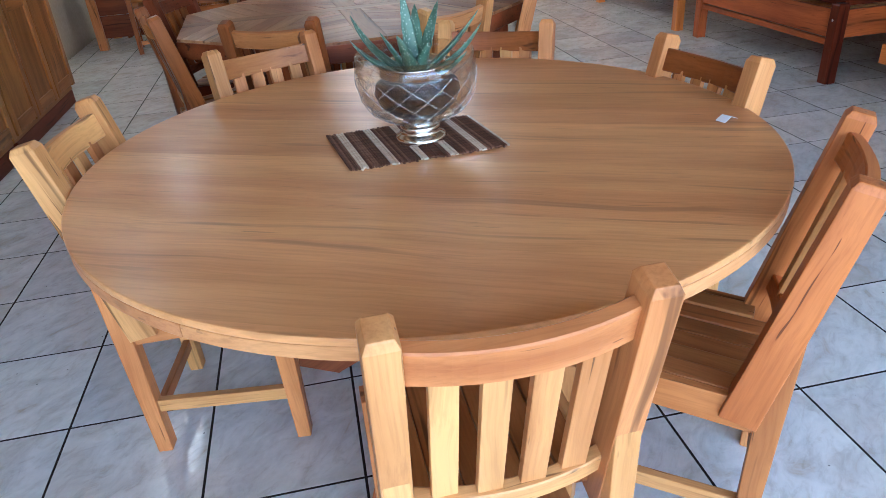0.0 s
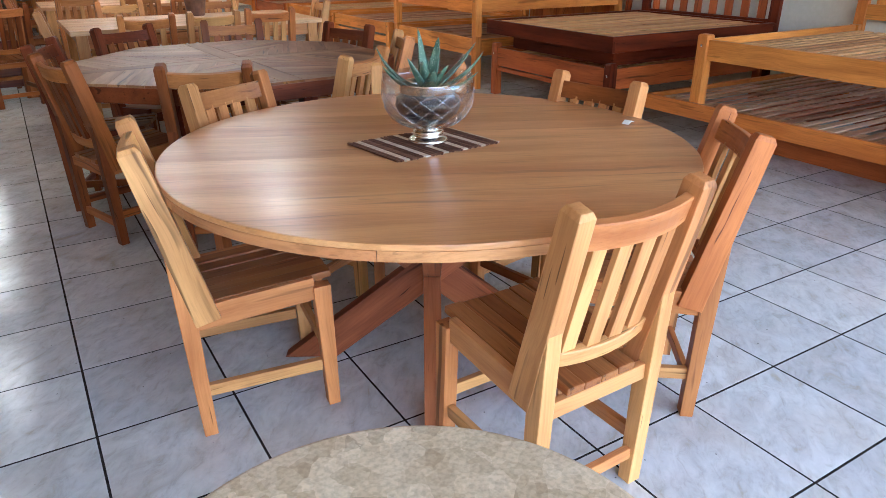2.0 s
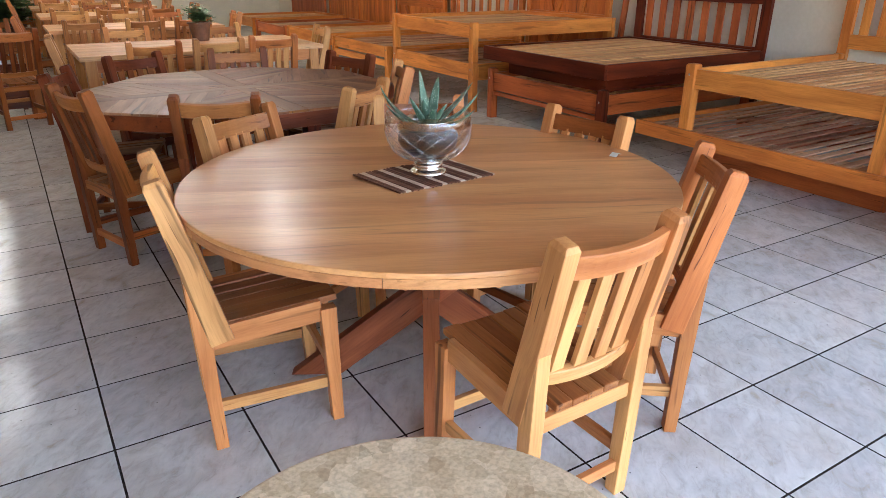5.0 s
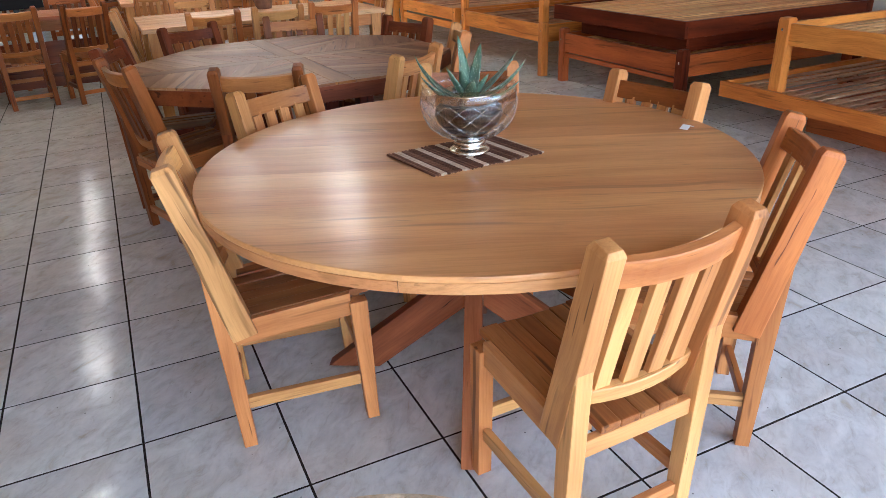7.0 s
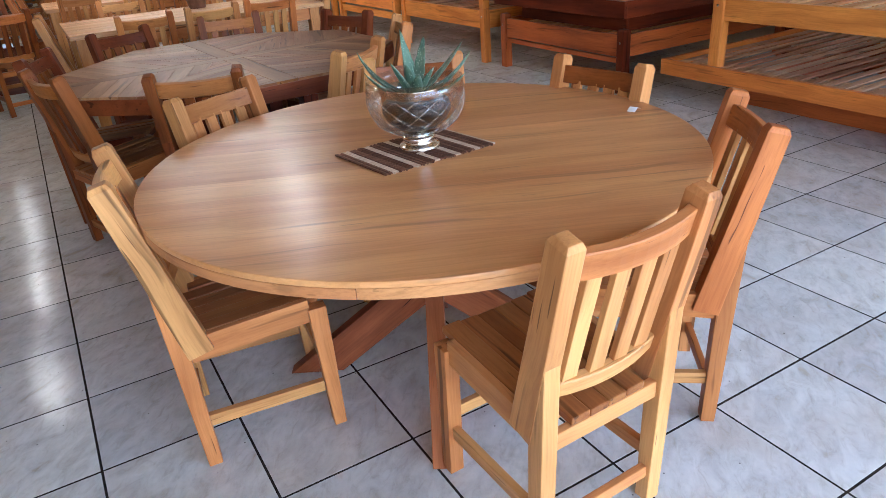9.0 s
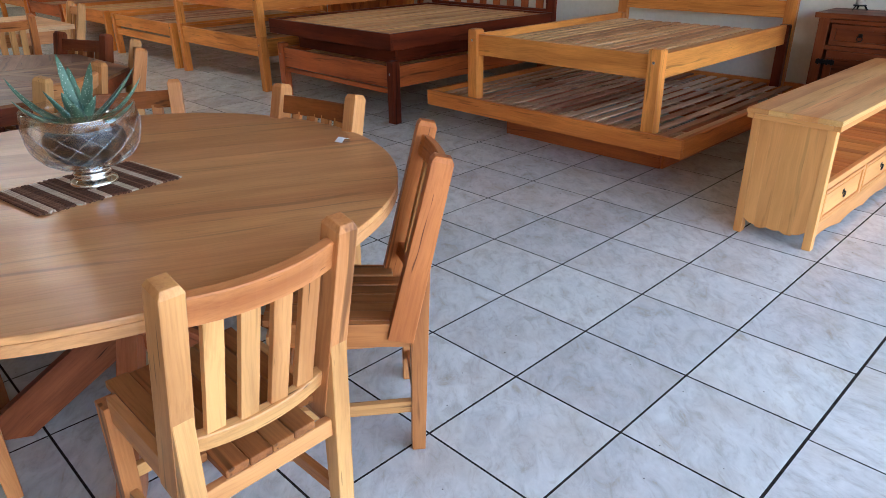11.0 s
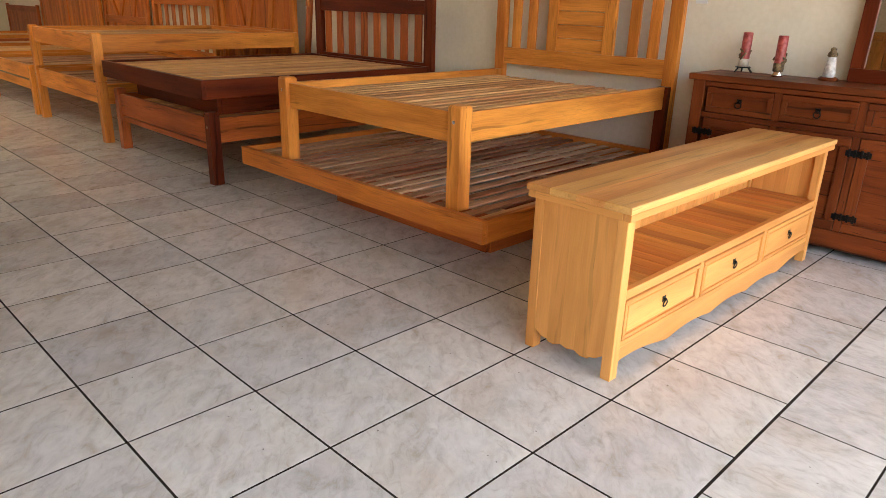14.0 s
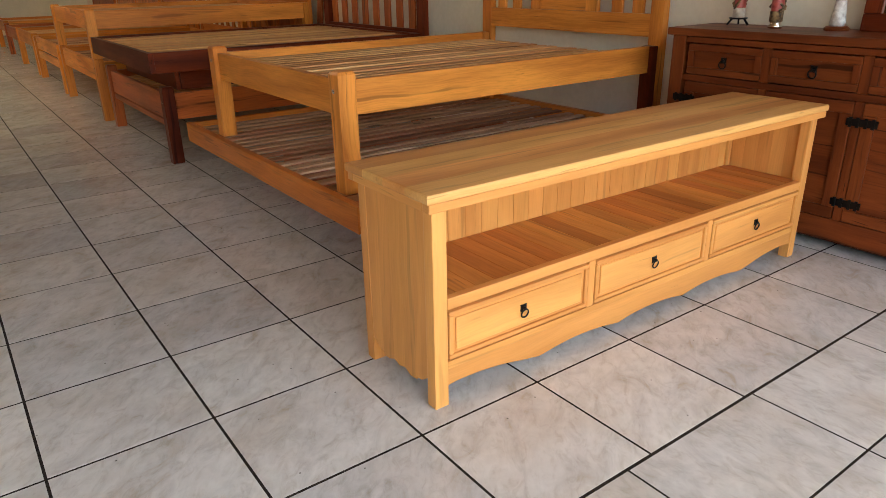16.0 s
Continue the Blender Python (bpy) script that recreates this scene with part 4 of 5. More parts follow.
for k in range(n):
    a = DY1 - 0.07 - k * pitch
    b = a - pitch
    c = (a + b) / 2
    if k:
        stick("stile", (DX + 0.015, a, 0.67), (DX + 0.015, a, 0.819), 0.04, 0.024, W_DRESS, dr, (0, 1, 0))
        stick("stile", (DX + 0.015, a, 0.135), (DX + 0.015, a, 0.64), 0.036, 0.024, W_DRESS, dr, (0, 1, 0))
    for kind, z, h in (("drawer", 0.744, 0.140), ("cupboard_door", 0.388, 0.50)):
        base = Matrix(((0, 0, -1, DX + 0.016), (-1, 0, 0, c), (0, 1, 0, z), (0, 0, 0, 1)))
        w = pitch - 0.042
        d = board(kind, w, h, 0.014, W_DRESS, dr, base, 0.002)
        f = 0.032 if kind == "drawer" else 0.05
        for s in (-1, 1):
            board("frame_rail", w, f, 0.016, W_DRESS, d, pose(0, s * (h - f) / 2, 0.010), 0.004)
            board("frame_stile", h - 2 * f, f, 0.016, W_DRESS, d, pose(s * (w - f) / 2, 0, 0.010, 0, 0, 90), 0.004)
        if kind == "drawer":
            ring_pull(d, pose(0, 0.004, 0.009))
        else:
            s = -1 if k % 2 else 1
            ring_pull(d, pose(s * (w / 2 - 0.024), 0.06, 0.020))
            for zz in () if k % 2 else (-0.17, 0.17):
                hg = board("strap_hinge", 0.122, 0.030, 0.004, IRON, d, pose(-s * (w / 2 - 0.004), zz, 0.021), 0.001, "black iron strap hinge")
                for q in (-0.044, -0.016, 0.016, 0.044):
                    board("hinge_lobe", 0.013, 0.042, 0.005, IRON, hg, pose(q, 0, 0.002), 0.002)

mr = thing("mirror", pose(5.40, 0.155, DH, 0, 4.5, 0), "large mirror in a dark brown wooden frame leaning on the wall", "mirror")
MW, MH, MF = 0.92, 0.63, 0.072
for z in (MF / 2, MH - MF / 2):
    stick("frame_rail", (0, -MW / 2, z), (0, MW / 2, z), MF, 0.034, W_BED_DARK, mr, bevel=0.006)
for y in (-MW / 2 + MF / 2, MW / 2 - MF / 2):
    stick("frame_stile", (0, y, MF), (0, y, MH - MF), MF, 0.034, W_BED_DARK, mr, (0, 1, 0), 0.006)
stick("mirror_glass", (0, -MW / 2 + MF, MH / 2), (0, MW / 2 - MF, MH / 2), MH - 2 * MF, 0.006, MIRROR, mr, bevel=0.0)

RED_WAX = speckled("red_printed_wax", (0.26, 0.018, 0.018), (0.50, 0.09, 0.07), 40, 0.45)
PALE_WAX = speckled("pale_wax", (0.55, 0.42, 0.32), (0.70, 0.60, 0.50), 40, 0.4)
BARK = speckled("bark_twist", (0.05, 0.03, 0.018), (0.30, 0.18, 0.08), 60, 0.8, 0.4)


def candle(x, y, label, stand):
    c = thing("candle", pose(x, y, DH), label, "candle", "candles on the sideboard")
    if stand == "tripod":
        for k in range(3):
            a = 2.1 * k + 0.5
            stick("stand_leg", (0.055 * math.cos(a), 0.055 * math.sin(a), 0.004), (0.03 * math.cos(a), 0.03 * math.sin(a), 0.034), 0.008, 0.008, IRON, c, (0.3, 0.5, 0.9), 0.001)
        bm = bmesh.new()
        lathe(bm, [(0.04, 0.03), (0.045, 0.036), (0.04, 0.038)], 24)
        part("plate", bm, IRON, c)
        z = 0.038
    else:
        bm = bmesh.new()
        lathe(bm, [(0.03, 0), (0.032, 0.012), (0.022, 0.02), (0.027, 0.03)], 24)
        part("glass_foot", bm, SILVER, c, flat=False)
        z = 0.03
    bm = bmesh.new()
    lathe(bm, [(0.026, z), (0.027, z + 0.05), (0.027, z + 0.19), (0.024, z + 0.194), (0.008, z + 0.19)], 28)
    part("wax", bm, RED_WAX, c, flat=False)
    bm = bmesh.new()
    lathe(bm, [(0.029, z), (0.029, z + 0.045)], 24)
    part("wrapper", bm, PALE_WAX if stand == "tripod" else BARK, c, flat=False)
    rng = random.Random(int(1000 * y))
    for k in range(7):
        a = rng.uniform(0, 6.28)
        stick("twig", (0.03 * math.cos(a), 0.03 * math.sin(a), z + 0.04 + 0.01 * k), (0.034 * math.cos(a + 0.9), 0.034 * math.sin(a + 0.9), z + 0.05 + rng.uniform(0, 0.04)), 0.010, 0.008, BARK, c, (0, 0, 1), 0.002)


candle(5.36, 1.175, "red candle wrapped in twigs on a small iron stand", "tripod")
candle(5.31, 0.955, "red and pink candle wrapped in twigs on a clear foot", "foot")
fg = thing("figurine_jar", pose(5.36, 0.70, DH), "small white decorated jar on a round brown base", "ornament")
bm = bmesh.new()
lathe(bm, [(0.05, 0), (0.052, 0.01), (0.042, 0.018)], 28)
part("base", bm, W_DRESS, fg)
bm = bmesh.new()
lathe(bm, [(0.028, 0.018), (0.032, 0.03), (0.026, 0.09), (0.022, 0.125)], 28)
part("body", bm, speckled("painted_white", (0.45, 0.38, 0.36), (0.8, 0.76, 0.72), 45, 0.4), fg, flat=False)
bm = bmesh.new()
lathe(bm, [(0.018, 0.122), (0.026, 0.132), (0.024, 0.145), (0.014, 0.155), (0.016, 0.168), (0.006, 0.176)], 28)
part("lid", bm, BARK, fg, flat=False)

IVORY = plain("aged_ivory_plastic", (0.62, 0.58, 0.50), 0.4)
for y, z in ((1.555, 1.33), (4.19, 1.33)):
    so = thing("wall_socket", pose(WALL, y, z), "white plastic wall socket and switch plate", "socket", "wall sockets")
    board("plate", 0.075, 0.12, 0.010, WHITE_PL, so, Matrix(((0, 0, -1, -0.005), (-1, 0, 0, 0), (0, 1, 0, 0), (0, 0, 0, 1))), 0.003)
    for s in (-0.025, 0.028):
        board("insert", 0.034 if s > 0 else 0.012, 0.034 if s > 0 else 0.022, 0.006, IVORY if s > 0 else DARK_PL, so, Matrix(((0, 0, -1, -0.011), (-1, 0, 0, 0), (0, 1, 0, s), (0, 0, 0, 1))), 0.004)


# ---- on the round table ----
DARK_STICK = speckled("dark_reed", (0.075, 0.028, 0.015), (0.18, 0.072, 0.038), 90, 0.8, spec=0.15)
PALE_STICK = speckled("pale_reed", (0.60, 0.43, 0.29), (0.76, 0.60, 0.44), 90, 0.8, spec=0.15)
pm = thing("placemat", pose(0.246, 1.567, TOP, 0, 0, 3.5), "brown and cream striped reed placemat on the round table", "placemat")
rng = random.Random(5)
NS = 60
MID_STICK = speckled("brown_reed", (0.15, 0.068, 0.038), (0.30, 0.14, 0.08), 90, 0.8, spec=0.15)
for k in range(NS):
    x = -0.192 + 0.384 * (k + 0.5) / NS
    stuff_ = PALE_STICK if (k % 11) in (4, 5, 6) else MID_STICK if rng.random() < 0.35 else DARK_STICK
    stick("reed", (x + 0.012 + rng.uniform(-0.001, 0.001), -0.132 + rng.uniform(-0.005, 0.005), 0.0035 + rng.uniform(0, 0.0012)), (x - 0.012, 0.132 + rng.uniform(-0.005, 0.005), 0.0035 + rng.uniform(0, 0.0012)),
          0.0056, 0.0056, stuff_, pm, (1, 0, 0), 0.0016)

bw = thing("glass_bowl", pose(0.265, 1.572, TOP + 0.0065), "cut-glass footed bowl with a silver pedestal on the placemat", "bowl")
outer = [(0.040, 0.050), (0.082, 0.058), (0.116, 0.080), (0.136, 0.112), (0.144, 0.150), (0.144, 0.185), (0.140, 0.212)]
bm = bmesh.new()
lathe(bm, outer + [(r - 0.0035, z + 0.0005) for r, z in outer[::-1]], 56, cap=False)
bmesh.ops.holes_fill(bm, edges=bm.edges[:], sides=80)
o = part("bowl", bm, GLASS, bw, flat=False)
bm = bmesh.new()
lathe(bm, [(0.060, 0), (0.064, 0.006), (0.060, 0.014), (0.050, 0.019), (0.046, 0.026), (0.050, 0.034), (0.046, 0.040), (0.040, 0.044), (0.042, 0.0495)], 48)
part("pedestal", bm, SILVER, bw, "silvered pedestal foot", flat=False)


def along(r_of, a0, turn, n=16):
    pts = []
    for k in range(n + 1):
        u = k / n
        z = 0.056 + u * 0.118
        pts.append((r_of(z) * math.cos(a0 + turn * u), r_of(z) * math.sin(a0 + turn * u), z))
    return pts


def r_at(z):
    for (r0, z0), (r1, z1) in zip(outer, outer[1:]):
        if z0 <= z <= z1:
            return r0 + (r1 - r0) * (z - z0) / (z1 - z0) + 0.0006
    return outer[-1][0]


CUT = plain("cut_facet_glass", (0.75, 0.73, 0.70), 0.10, 0.0, Alpha=0.20)
for s in (-1, 1):
    for k in range(14):
        cu = bpy.data.curves.new("facet_line", "CURVE")
        cu.dimensions, cu.bevel_depth, cu.bevel_resolution = "3D", 0.0014, 1
        sp_ = cu.splines.new("POLY")
        pts = along(r_at, 2 * math.pi * k / 14, s * 1.1)
        sp_.points.add(len(pts) - 1)
        for q, co_ in zip(sp_.points, pts):
            q.co = (*co_, 1)
        cu.materials.append(CUT)
        o = new("facet_line", cu)
        o.parent = bw

POT_DARK = speckled("dark_glossy_pot", (0.004, 0.004, 0.005), (0.026, 0.024, 0.030), 90, 0.3, 0.5)
m, t, b = material("aloe_leaf")
co = t.nodes.new("ShaderNodeTexCoord").outputs["Object"]
v = node(t, "ShaderNodeTexVoronoi", Scale=150.0)
t.links.new(co, v.inputs["Vector"])
nz = node(t, "ShaderNodeTexNoise", Scale=25.0, Detail=4.0)
t.links.new(co, nz.inputs["Vector"])
c = mix(t, ramp(t, nz.outputs["Fac"], [(0.3, (0.045, 0.095, 0.055)), (0.7, (0.13, 0.215, 0.14))]), (0.50, 0.56, 0.44), ramp(t, v.outputs["Distance"], [(0.18, (0.7, 0.7, 0.7)), (0.32, (0, 0, 0))]))
t.links.new(c, b.inputs["Base Color"])
b.inputs["Roughness"].default_value = 0.4
b.inputs["Subsurface Weight"].default_value = 0.05
ALOE = m
al = thing("aloe_plant", pose(0.265, 1.572, TOP + 0.0065 + 0.054), "spotted grey-green aloe in a dark glossy pot with a silver rim", "plant")
# rounded dark pot, closed on top, inside the glass bowl
bm = bmesh.new()
lathe(bm, [(0.03, 0.002), (0.062, 0.014), (0.092, 0.040), (0.103, 0.066), (0.098, 0.088), (0.082, 0.100), (0.0, 0.104)], 40, cap=False)
bmesh.ops.holes_fill(bm, edges=bm.edges[:], sides=60)
part("soil", bm, POT_DARK, al, flat=False)
bm = bmesh.new()
lathe(bm, [(0.080, 0.098), (0.085, 0.104), (0.086, 0.128), (0.090, 0.133), (0.082, 0.133), (0.080, 0.110)], 40, cap=False)
part("cup_rim", bm, plain("tarnished_silver", (0.72, 0.72, 0.72), 0.14, 1.0), al, "silvered cup rim", flat=False)


def leaf(bm, length, width, lean, curl, n=12, q=8):
    rings = []
    x = z = 0.0
    ang = lean
    for k in range(n + 1):
        u = k / n
        w = width * (0.75 + 0.5 * u) * (1 - u) ** 0.75 + 0.0006
        th = w * 0.34
        rings.append([])
        for j in range(q):
            a = 2 * math.pi * j / q
            yy = w * math.cos(a) * (1 + (0.10 if k % 2 and j in (0, q // 2) else 0))
            nn = th * math.sin(a) - (0.35 * w * (1 - math.cos(a) ** 2) if math.sin(a) > 0 else 0) + 0.30 * abs(math.cos(a)) * w
            rings[-1].append(bm.verts.new((x - nn * math.cos(ang), yy, z + nn * math.sin(ang))))
        x += length / n * math.sin(ang)
        z += length / n * math.cos(ang)
        ang += curl / n
    for a, b in zip(rings, rings[1:]):
        for j in range(q):
            bm.faces.new((a[j], a[(j + 1) % q], b[(j + 1) % q], b[j]))
    bm.faces.new(rings[0][::-1])
    bm.faces.new(rings[-1])
    bmesh.ops.recalc_face_normals(bm, faces=bm.faces[:])


rng = random.Random(11)
for k, (turn, ln, lean, curl) in enumerate(((148, 0.225, 1.25, -0.95), (170, 0.18, 1.35, -0.8), (325, 0.225, 1.25, -0.75), (345, 0.22, 0.95, -0.35), (305, 0.19, 1.45, -0.7), (75, 0.18, 0.55, -0.1),
                                             (112, 0.205, 0.12, 0.05), (38, 0.19, 0.55, -0.1), (250, 0.14, 0.85, 0.05), (225, 0.125, 0.4, 0.1), (285, 0.13, 0.7, 0.0), (190, 0.14, 0.6, -0.1))):
    bm = bmesh.new()
    leaf(bm, ln * 0.93, 0.027, lean, curl)
    o = part("leaf", bm, ALOE, al, flat=False)
    o.matrix_basis = pose(0, 0, 0.102, 0, 0, turn) @ pose(0.010, 0, 0)

tag = thing("price_tag", pose(1.005, 1.430, TOP, 0, 0, 20), "small folded white paper tag lying on the table", "paper tag")
bm = bmesh.new()
prism(bm, [(-0.022, 0), (0, 0.010), (0.024, 0.001), (0.024, 0.0022), (0, 0.0112), (-0.022, 0.0012)], 0.028)
o = part("paper", bm, WHITE_PL, tag)
o.matrix_basis = pose(0, 0, 0.0005, 90, 0, 0)


# ---- long tables and what stands round them ----
def long_table(x0, x1, y0, y1, label, top_wood=None):
    t_ = thing("dining_table", pose((x0 + x1) / 2, (y0 + y1) / 2, 0), label, "table", "long dining tables")
    lx, ly = x1 - x0, y1 - y0
    n = 6
    for k in range(n):
        board("top_plank", lx, ly / n - 0.002, 0.035, top_wood or W_PALE, t_, pose(0, -ly / 2 + (k + 0.5) * ly / n, 0.7625), 0.003)
    for s in (-1, 1):
        stick("apron", (-lx / 2 + 0.1, s * (ly / 2 - 0.07), 0.695), (lx / 2 - 0.1, s * (ly / 2 - 0.07), 0.695), 0.10, 0.025, W_CHAIR, t_)
        stick("apron", (s * (lx / 2 - 0.08), -ly / 2 + 0.1, 0.695), (s * (lx / 2 - 0.08), ly / 2 - 0.1, 0.695), 0.10, 0.025, W_CHAIR, t_)
        for q in (-1, 1):
            stick("leg", (s * (lx / 2 - 0.08), q * (ly / 2 - 0.08), 0), (s * (lx / 2 - 0.08), q * (ly / 2 - 0.08), 0.744), 0.085, 0.085, W_CHAIR, t_, (1, 0, 0), 0.005)
    return t_


long_chair = copy_thing(honey, pose(0.60, 5.755, 0, 0, 0, 0))
tagged(long_chair, "honey-brown wooden chair with slatted back at a long table", group=G3)
long_ruddy = copy_thing(ruddy, pose(0.12, 5.75, 0, 0, 0, -4))
tagged(long_ruddy, "red-brown wooden chair with slatted back at a long table", group=G3)
long_table(-0.41, 1.63, 5.80, 6.90, "long pale-topped wooden dining table with square legs")
rng = random.Random(21)
copy_thing(long_ruddy, pose(1.09, 5.80, 0, 0, 0, -4))
for x, y, r in ((0.12, 6.75, 178), (1.02, 6.77, 182), (1.56, 6.32, 85), (-0.30, 6.27, -94)):
    copy_thing(long_chair, pose(x, y, 0, 0, 0, r))
for ya, xa, xb in ((8.45, -0.45, 1.45), (10.9, -0.40, 1.5), (13.2, -0.4, 1.55), (15.3, -0.4, 1.55)):
    long_table(xa, xb, ya, ya + 1.0, "long wooden dining table with a pale planked top further back")
    for k in range(3):
        x = xa + 0.35 + 0.58 * k + rng.uniform(-0.04, 0.04)
        copy_thing(long_ruddy if rng.random() < 0.4 else long_chair, pose(x, ya + 0.02, 0, 0, 0, rng.uniform(-6, 6)))
        copy_thing(long_ruddy if rng.random() < 0.4 else long_chair, pose(x, ya + 0.98, 0, 0, 0, 180 + rng.uniform(-6, 6)))
    copy_thing(long_ruddy, pose(xa - 0.02, ya + 0.5, 0, 0, 0, -90 + rng.uniform(-6, 6)))
    copy_thing(long_chair, pose(xb + 0.02, ya + 0.5, 0, 0, 0, 90 + rng.uniform(-6, 6)))
far_brown = copy_thing(mixed, spot((-1.57, 7.19), (-1.21, 7.25), (-1.1, 10)))
tagged(far_brown, "warm brown wooden chair with slatted back by the work table", group=G3)
for p, q in (((-0.98, 7.12), (-0.62, 7.22)),):
    copy_thing(far_brown, spot(p, q, (-1.1, 10)))
long_table(-2.1, -0.62, 7.62, 8.45, "dark wooden work table by the side wall", W_BASE)
desk = [o for o in scene.objects if o.get("label") == "dark wooden work table by the side wall"][0]
for z in (0.22, 0.44):
    stick("front_panel", (-0.62, -0.33, z), (0.62, -0.33, z), 0.215, 0.02, W_BASE_DK, desk)
for x in (-1.7, -1.0):
    copy_thing(far_brown, pose(x, 8.50, 0, 0, 0, 180))

FERN = speckled("fern_green", (0.04, 0.10, 0.022), (0.11, 0.22, 0.05), 30, 0.5)
CLAY = speckled("brown_clay", (0.14, 0.055, 0.028), (0.24, 0.10, 0.05), 18, 0.6, 0.1)


def potted(x, y, z, label, r, h, spread, n, seed, leafl):
    pl = thing("potted_plant", pose(x, y, z), label, "plant")
    bm = bmesh.new()
    lathe(bm, [(r * 0.7, 0), (r * 0.95, h * 0.9), (r * 1.08, h * 0.9), (r * 1.08, h), (r * 0.9, h), (r * 0.85, h * 0.88)], 28)
    part("pot", bm, CLAY, pl)
    rg = random.Random(seed)
    bm = bmesh.new()
    for k in range(n):
        a, le, ln = rg.uniform(0, 6.28), rg.uniform(0.1, 1.3), spread * rg.uniform(0.6, 1.0)
        for j in range(6):
            u = (j + 1) / 6
            bend = le * (0.4 + 0.9 * u)
            c = Vector((math.cos(a) * math.sin(bend) * ln * u, math.sin(a) * math.sin(bend) * ln * u, h + math.cos(bend) * ln * u))
            for s in (-1, 1):
                d = Vector((math.cos(a + s * 1.1), math.sin(a + s * 1.1), rg.uniform(-0.3, 0.4))) * leafl * (1.1 - 0.6 * u)
                w = Vector((math.cos(a), math.sin(a), 0.2)) * leafl * 0.24
                vs = [bm.verts.new(q) for q in (c, c + d * 0.5 + w, c + d, c + d * 0.5 - w)]
                bm.faces.new(vs)
    part("foliage", bm, FERN, pl)


potted(0.74, 6.68, 0.78, "leafy green plant in a brown clay pot on a table", 0.105, 0.17, 0.20, 46, 3, 0.07)
potted(-0.72, 14.6, 0.0, "tall bushy green fern in a clay pot", 0.24, 0.45, 0.85, 90, 4, 0.22)
potted(-1.45, 14.4, 0.0, "bushy green fern in a clay pot by the wall", 0.24, 0.42, 0.8, 90, 6, 0.22)

mon = thing("monitor", pose(-1.42, 8.1, 0.78, 0, 0, 12), "black flat computer screen standing on the work table", "monitor")
board("screen", 0.50, 0.24, 0.03, plain("matt_black_screen", (0.010, 0.010, 0.012), 0.6, 0.0, Specular_IOR_Level=0.1), mon, pose(0, 0, 0.17, 90, 0, 0), 0.006)
board("foot", 0.22, 0.16, 0.014, DARK_PL, mon, pose(0, 0, 0.007), 0.004)
stick("neck", (0, 0.02, 0.012), (0, 0.02, 0.10), 0.05, 0.03, DARK_PL, mon, (1, 0, 0))

# wardrobes along the side wall
for y0, y1 in ((1.75, 3.05), (3.07, 4.36), (4.38, 5.68)):
    wd = thing("wardrobe", pose(0, 0, 0), "tall brown wooden wardrobe with panelled doors on a dark plinth", "wardrobe", "wardrobes")
    xf, xb = -1.78, LEFT + 0.02
    stick("plinth", ((xf + xb) / 2, y0 + 0.02, 0.05), ((xf + xb) / 2, y1 - 0.02, 0.05), xf - xb - 0.04, 0.10, W_BED_DARK, wd, (1, 0, 0))
    stick("body", ((xf + xb) / 2 - 0.012, y0, 1.12), ((xf + xb) / 2 - 0.012, y1, 1.12), xf - xb - 0.024, 2.04, W_WARD, wd, (1, 0, 0))
    n = 3
    for k in range(n):
        w = (y1 - y0) / n
        c = y0 + (k + 0.5) * w
        d = board("door", 1.96, w - 0.008, 0.02, W_WARD, wd, Matrix(((0, 0, 1, xf - 0.012), (0, 1, 0, c), (-1, 0, 0, 1.12), (0, 0, 0, 1))), 0.003)
        for s in (-1, 1):
            board("door_stile", 1.96, 0.06, 0.014, W_WARD, d, pose(0, s * (w / 2 - 0.036), 0.016), 0.004)
        for q in (-0.93, -0.3, 0.3, 0.93):
            board("door_rail", w - 0.136, 0.07, 0.014, W_WARD, d, pose(q, 0, 0.016, 0, 0, 90), 0.004)

# ---- floor tiles ----
rng = random.Random(77)


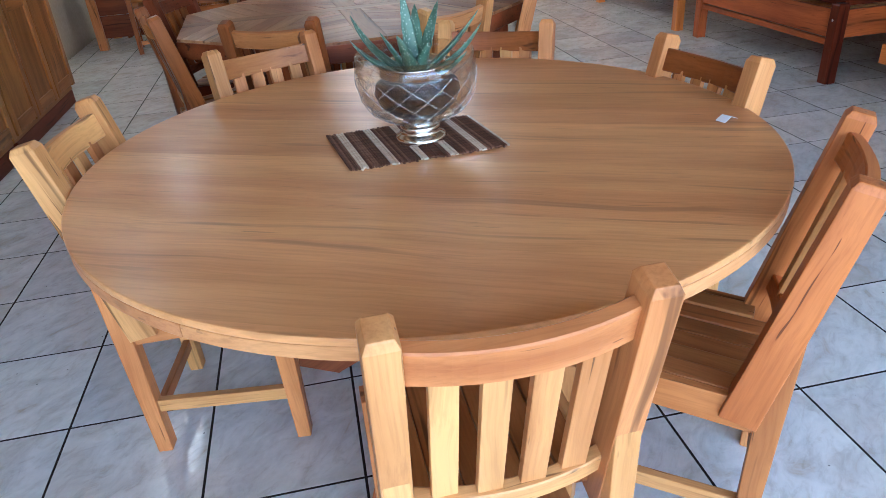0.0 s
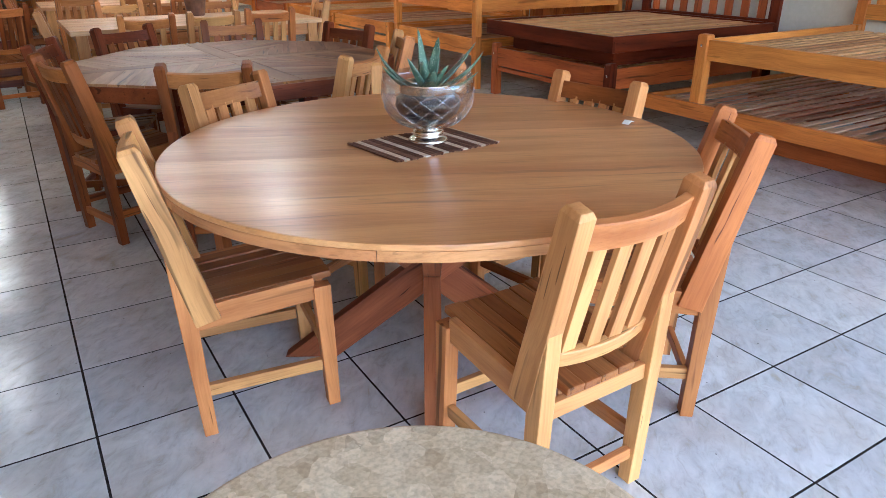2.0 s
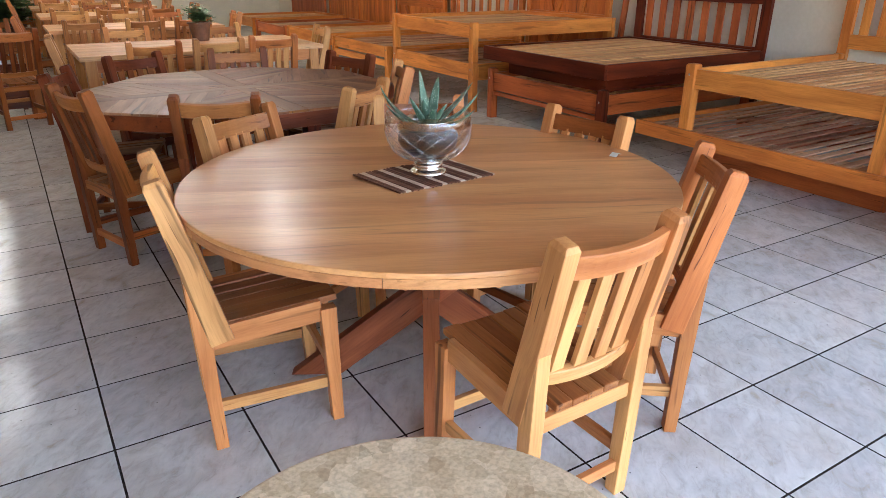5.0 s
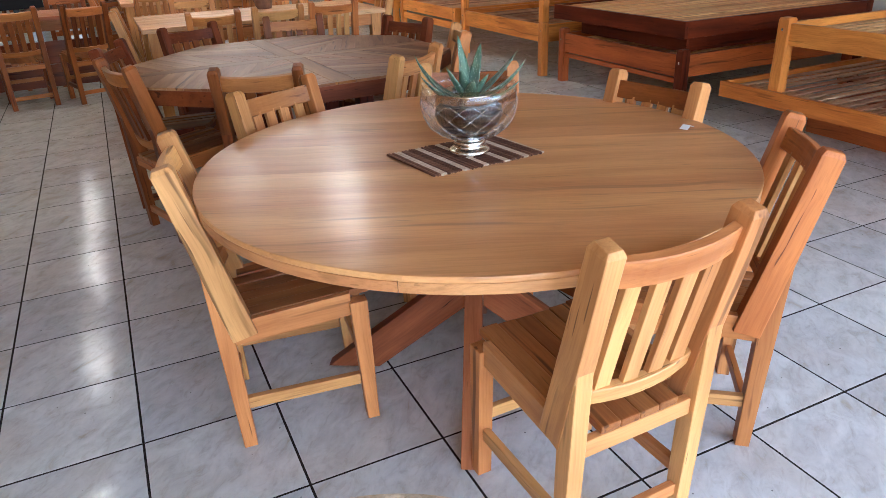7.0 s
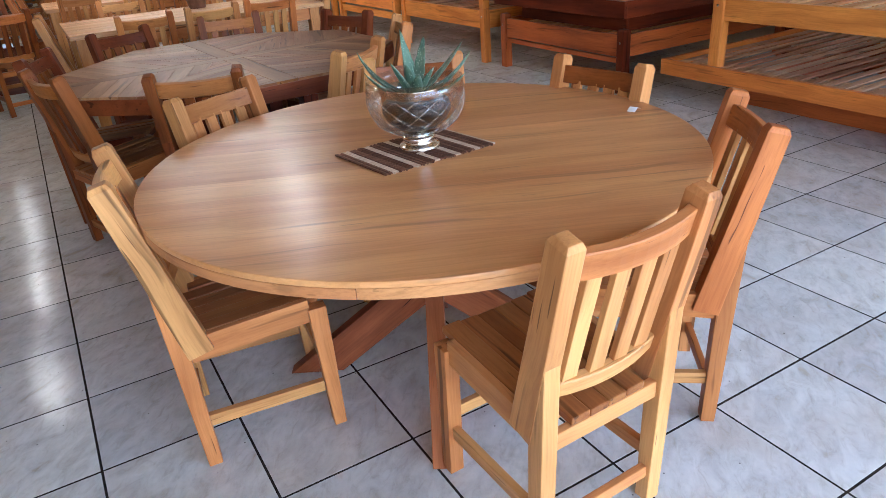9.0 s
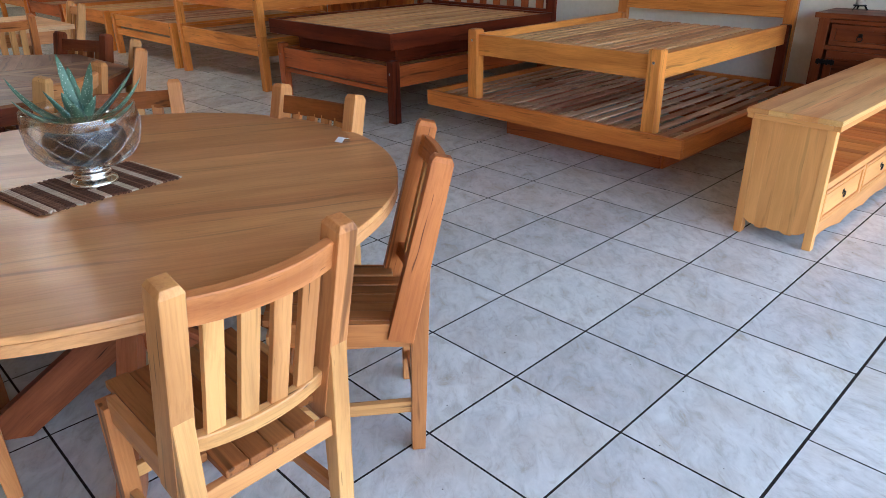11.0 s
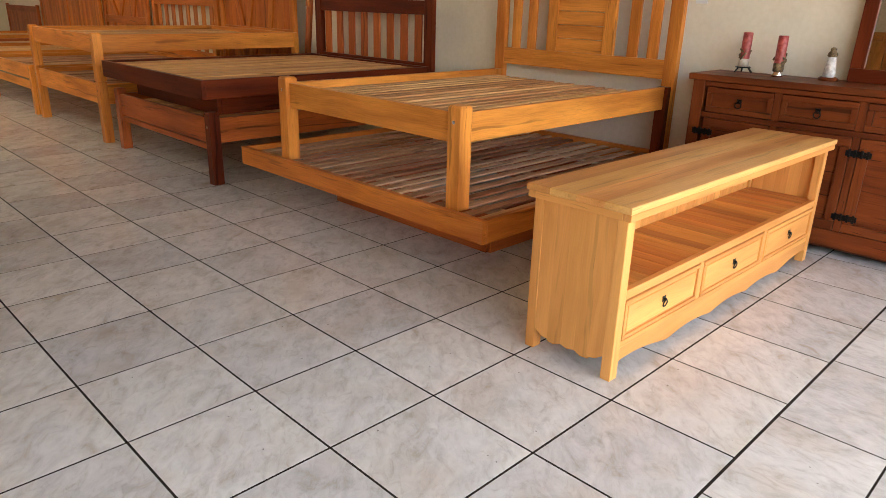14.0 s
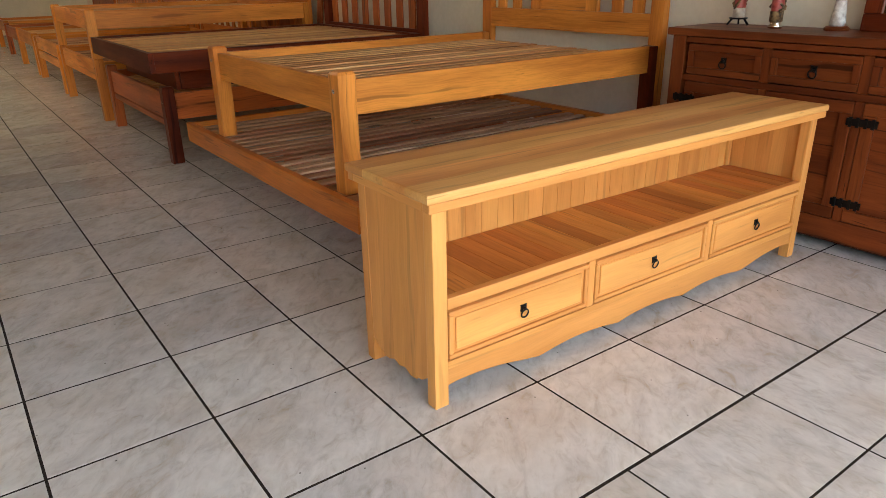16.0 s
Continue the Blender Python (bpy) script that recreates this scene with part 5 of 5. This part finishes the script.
def tile_mesh(lx, ly, mat):
    key = ("tile", lx, ly)

    def make(bm):
        bmesh.ops.create_cube(bm, size=1.0, matrix=Matrix.Translation((0, 0, -0.004)) @ Matrix.Diagonal((lx, ly, 0.008, 1)))
        es = [e for e in bm.edges if e.verts[0].co.z > -0.001 and e.verts[1].co.z > -0.001]
        bmesh.ops.bevel(bm, geom=es, offset=0.0005, segments=1, affect="EDGES")
    return bm_mesh(key, make, mat)


def lay(parent, cols, rows, px, py, ox, oy, mat, mat_j, singles, lo, hi, gap=0.0075):
    """Tiles from the lattice ox + px i, oy + py j, cut at lo and hi in x; rows past `singles` are joined."""
    verts, faces = [], []
    for j in rows:
        for i in cols:
            x0, x1 = max(ox + px * i, lo) + gap / 2, min(ox + px * (i + 1), hi) - gap / 2
            if x1 - x0 < 0.03:
                continue
            y = oy + py * (j + 0.5)
            if j in singles:
                o = under("tile", tile_mesh(round(x1 - x0, 4), py - gap, mat), parent, pose((x0 + x1) / 2, y, rng.uniform(-0.0001, 0.0004), rng.uniform(-0.05, 0.05), rng.uniform(-0.05, 0.05), 0))
            else:
                k, h, z = len(verts), (py - gap) / 2, rng.uniform(-0.0001, 0.0004)
                verts += [(x0, y - h, z), (x1, y - h, z), (x1, y + h, z), (x0, y + h, z)]
                verts += [(x, y_, -0.006) for x, y_, _ in verts[k:k + 4]]
                faces += [(k, k + 1, k + 2, k + 3)] + [(k + a, k + 4 + a, k + 4 + (a + 1) % 4, k + (a + 1) % 4) for a in range(4)]
    if verts:
        me = bpy.data.meshes.new("tile_field")
        me.from_pydata(verts, [], faces)
        me.materials.append(mat_j)
        f = new("tile_field", me)
        f.parent = parent
        tagged(f, kind="stuff")


lay(floor, range(-6, 14), range(-1, 43), 0.42, 0.42, 0.0, 0.44, TILE, TILE_J, range(-1, 14), LEFT, WALL)
lay(porch, range(-9, 9), range(-8, 0), 0.545, 0.32, 1.63, 0.0175, TILE_OUT, TILE_OUT_J, range(-6, 0), LEFT - 0.2, WALL + 0.2, 0.0065)
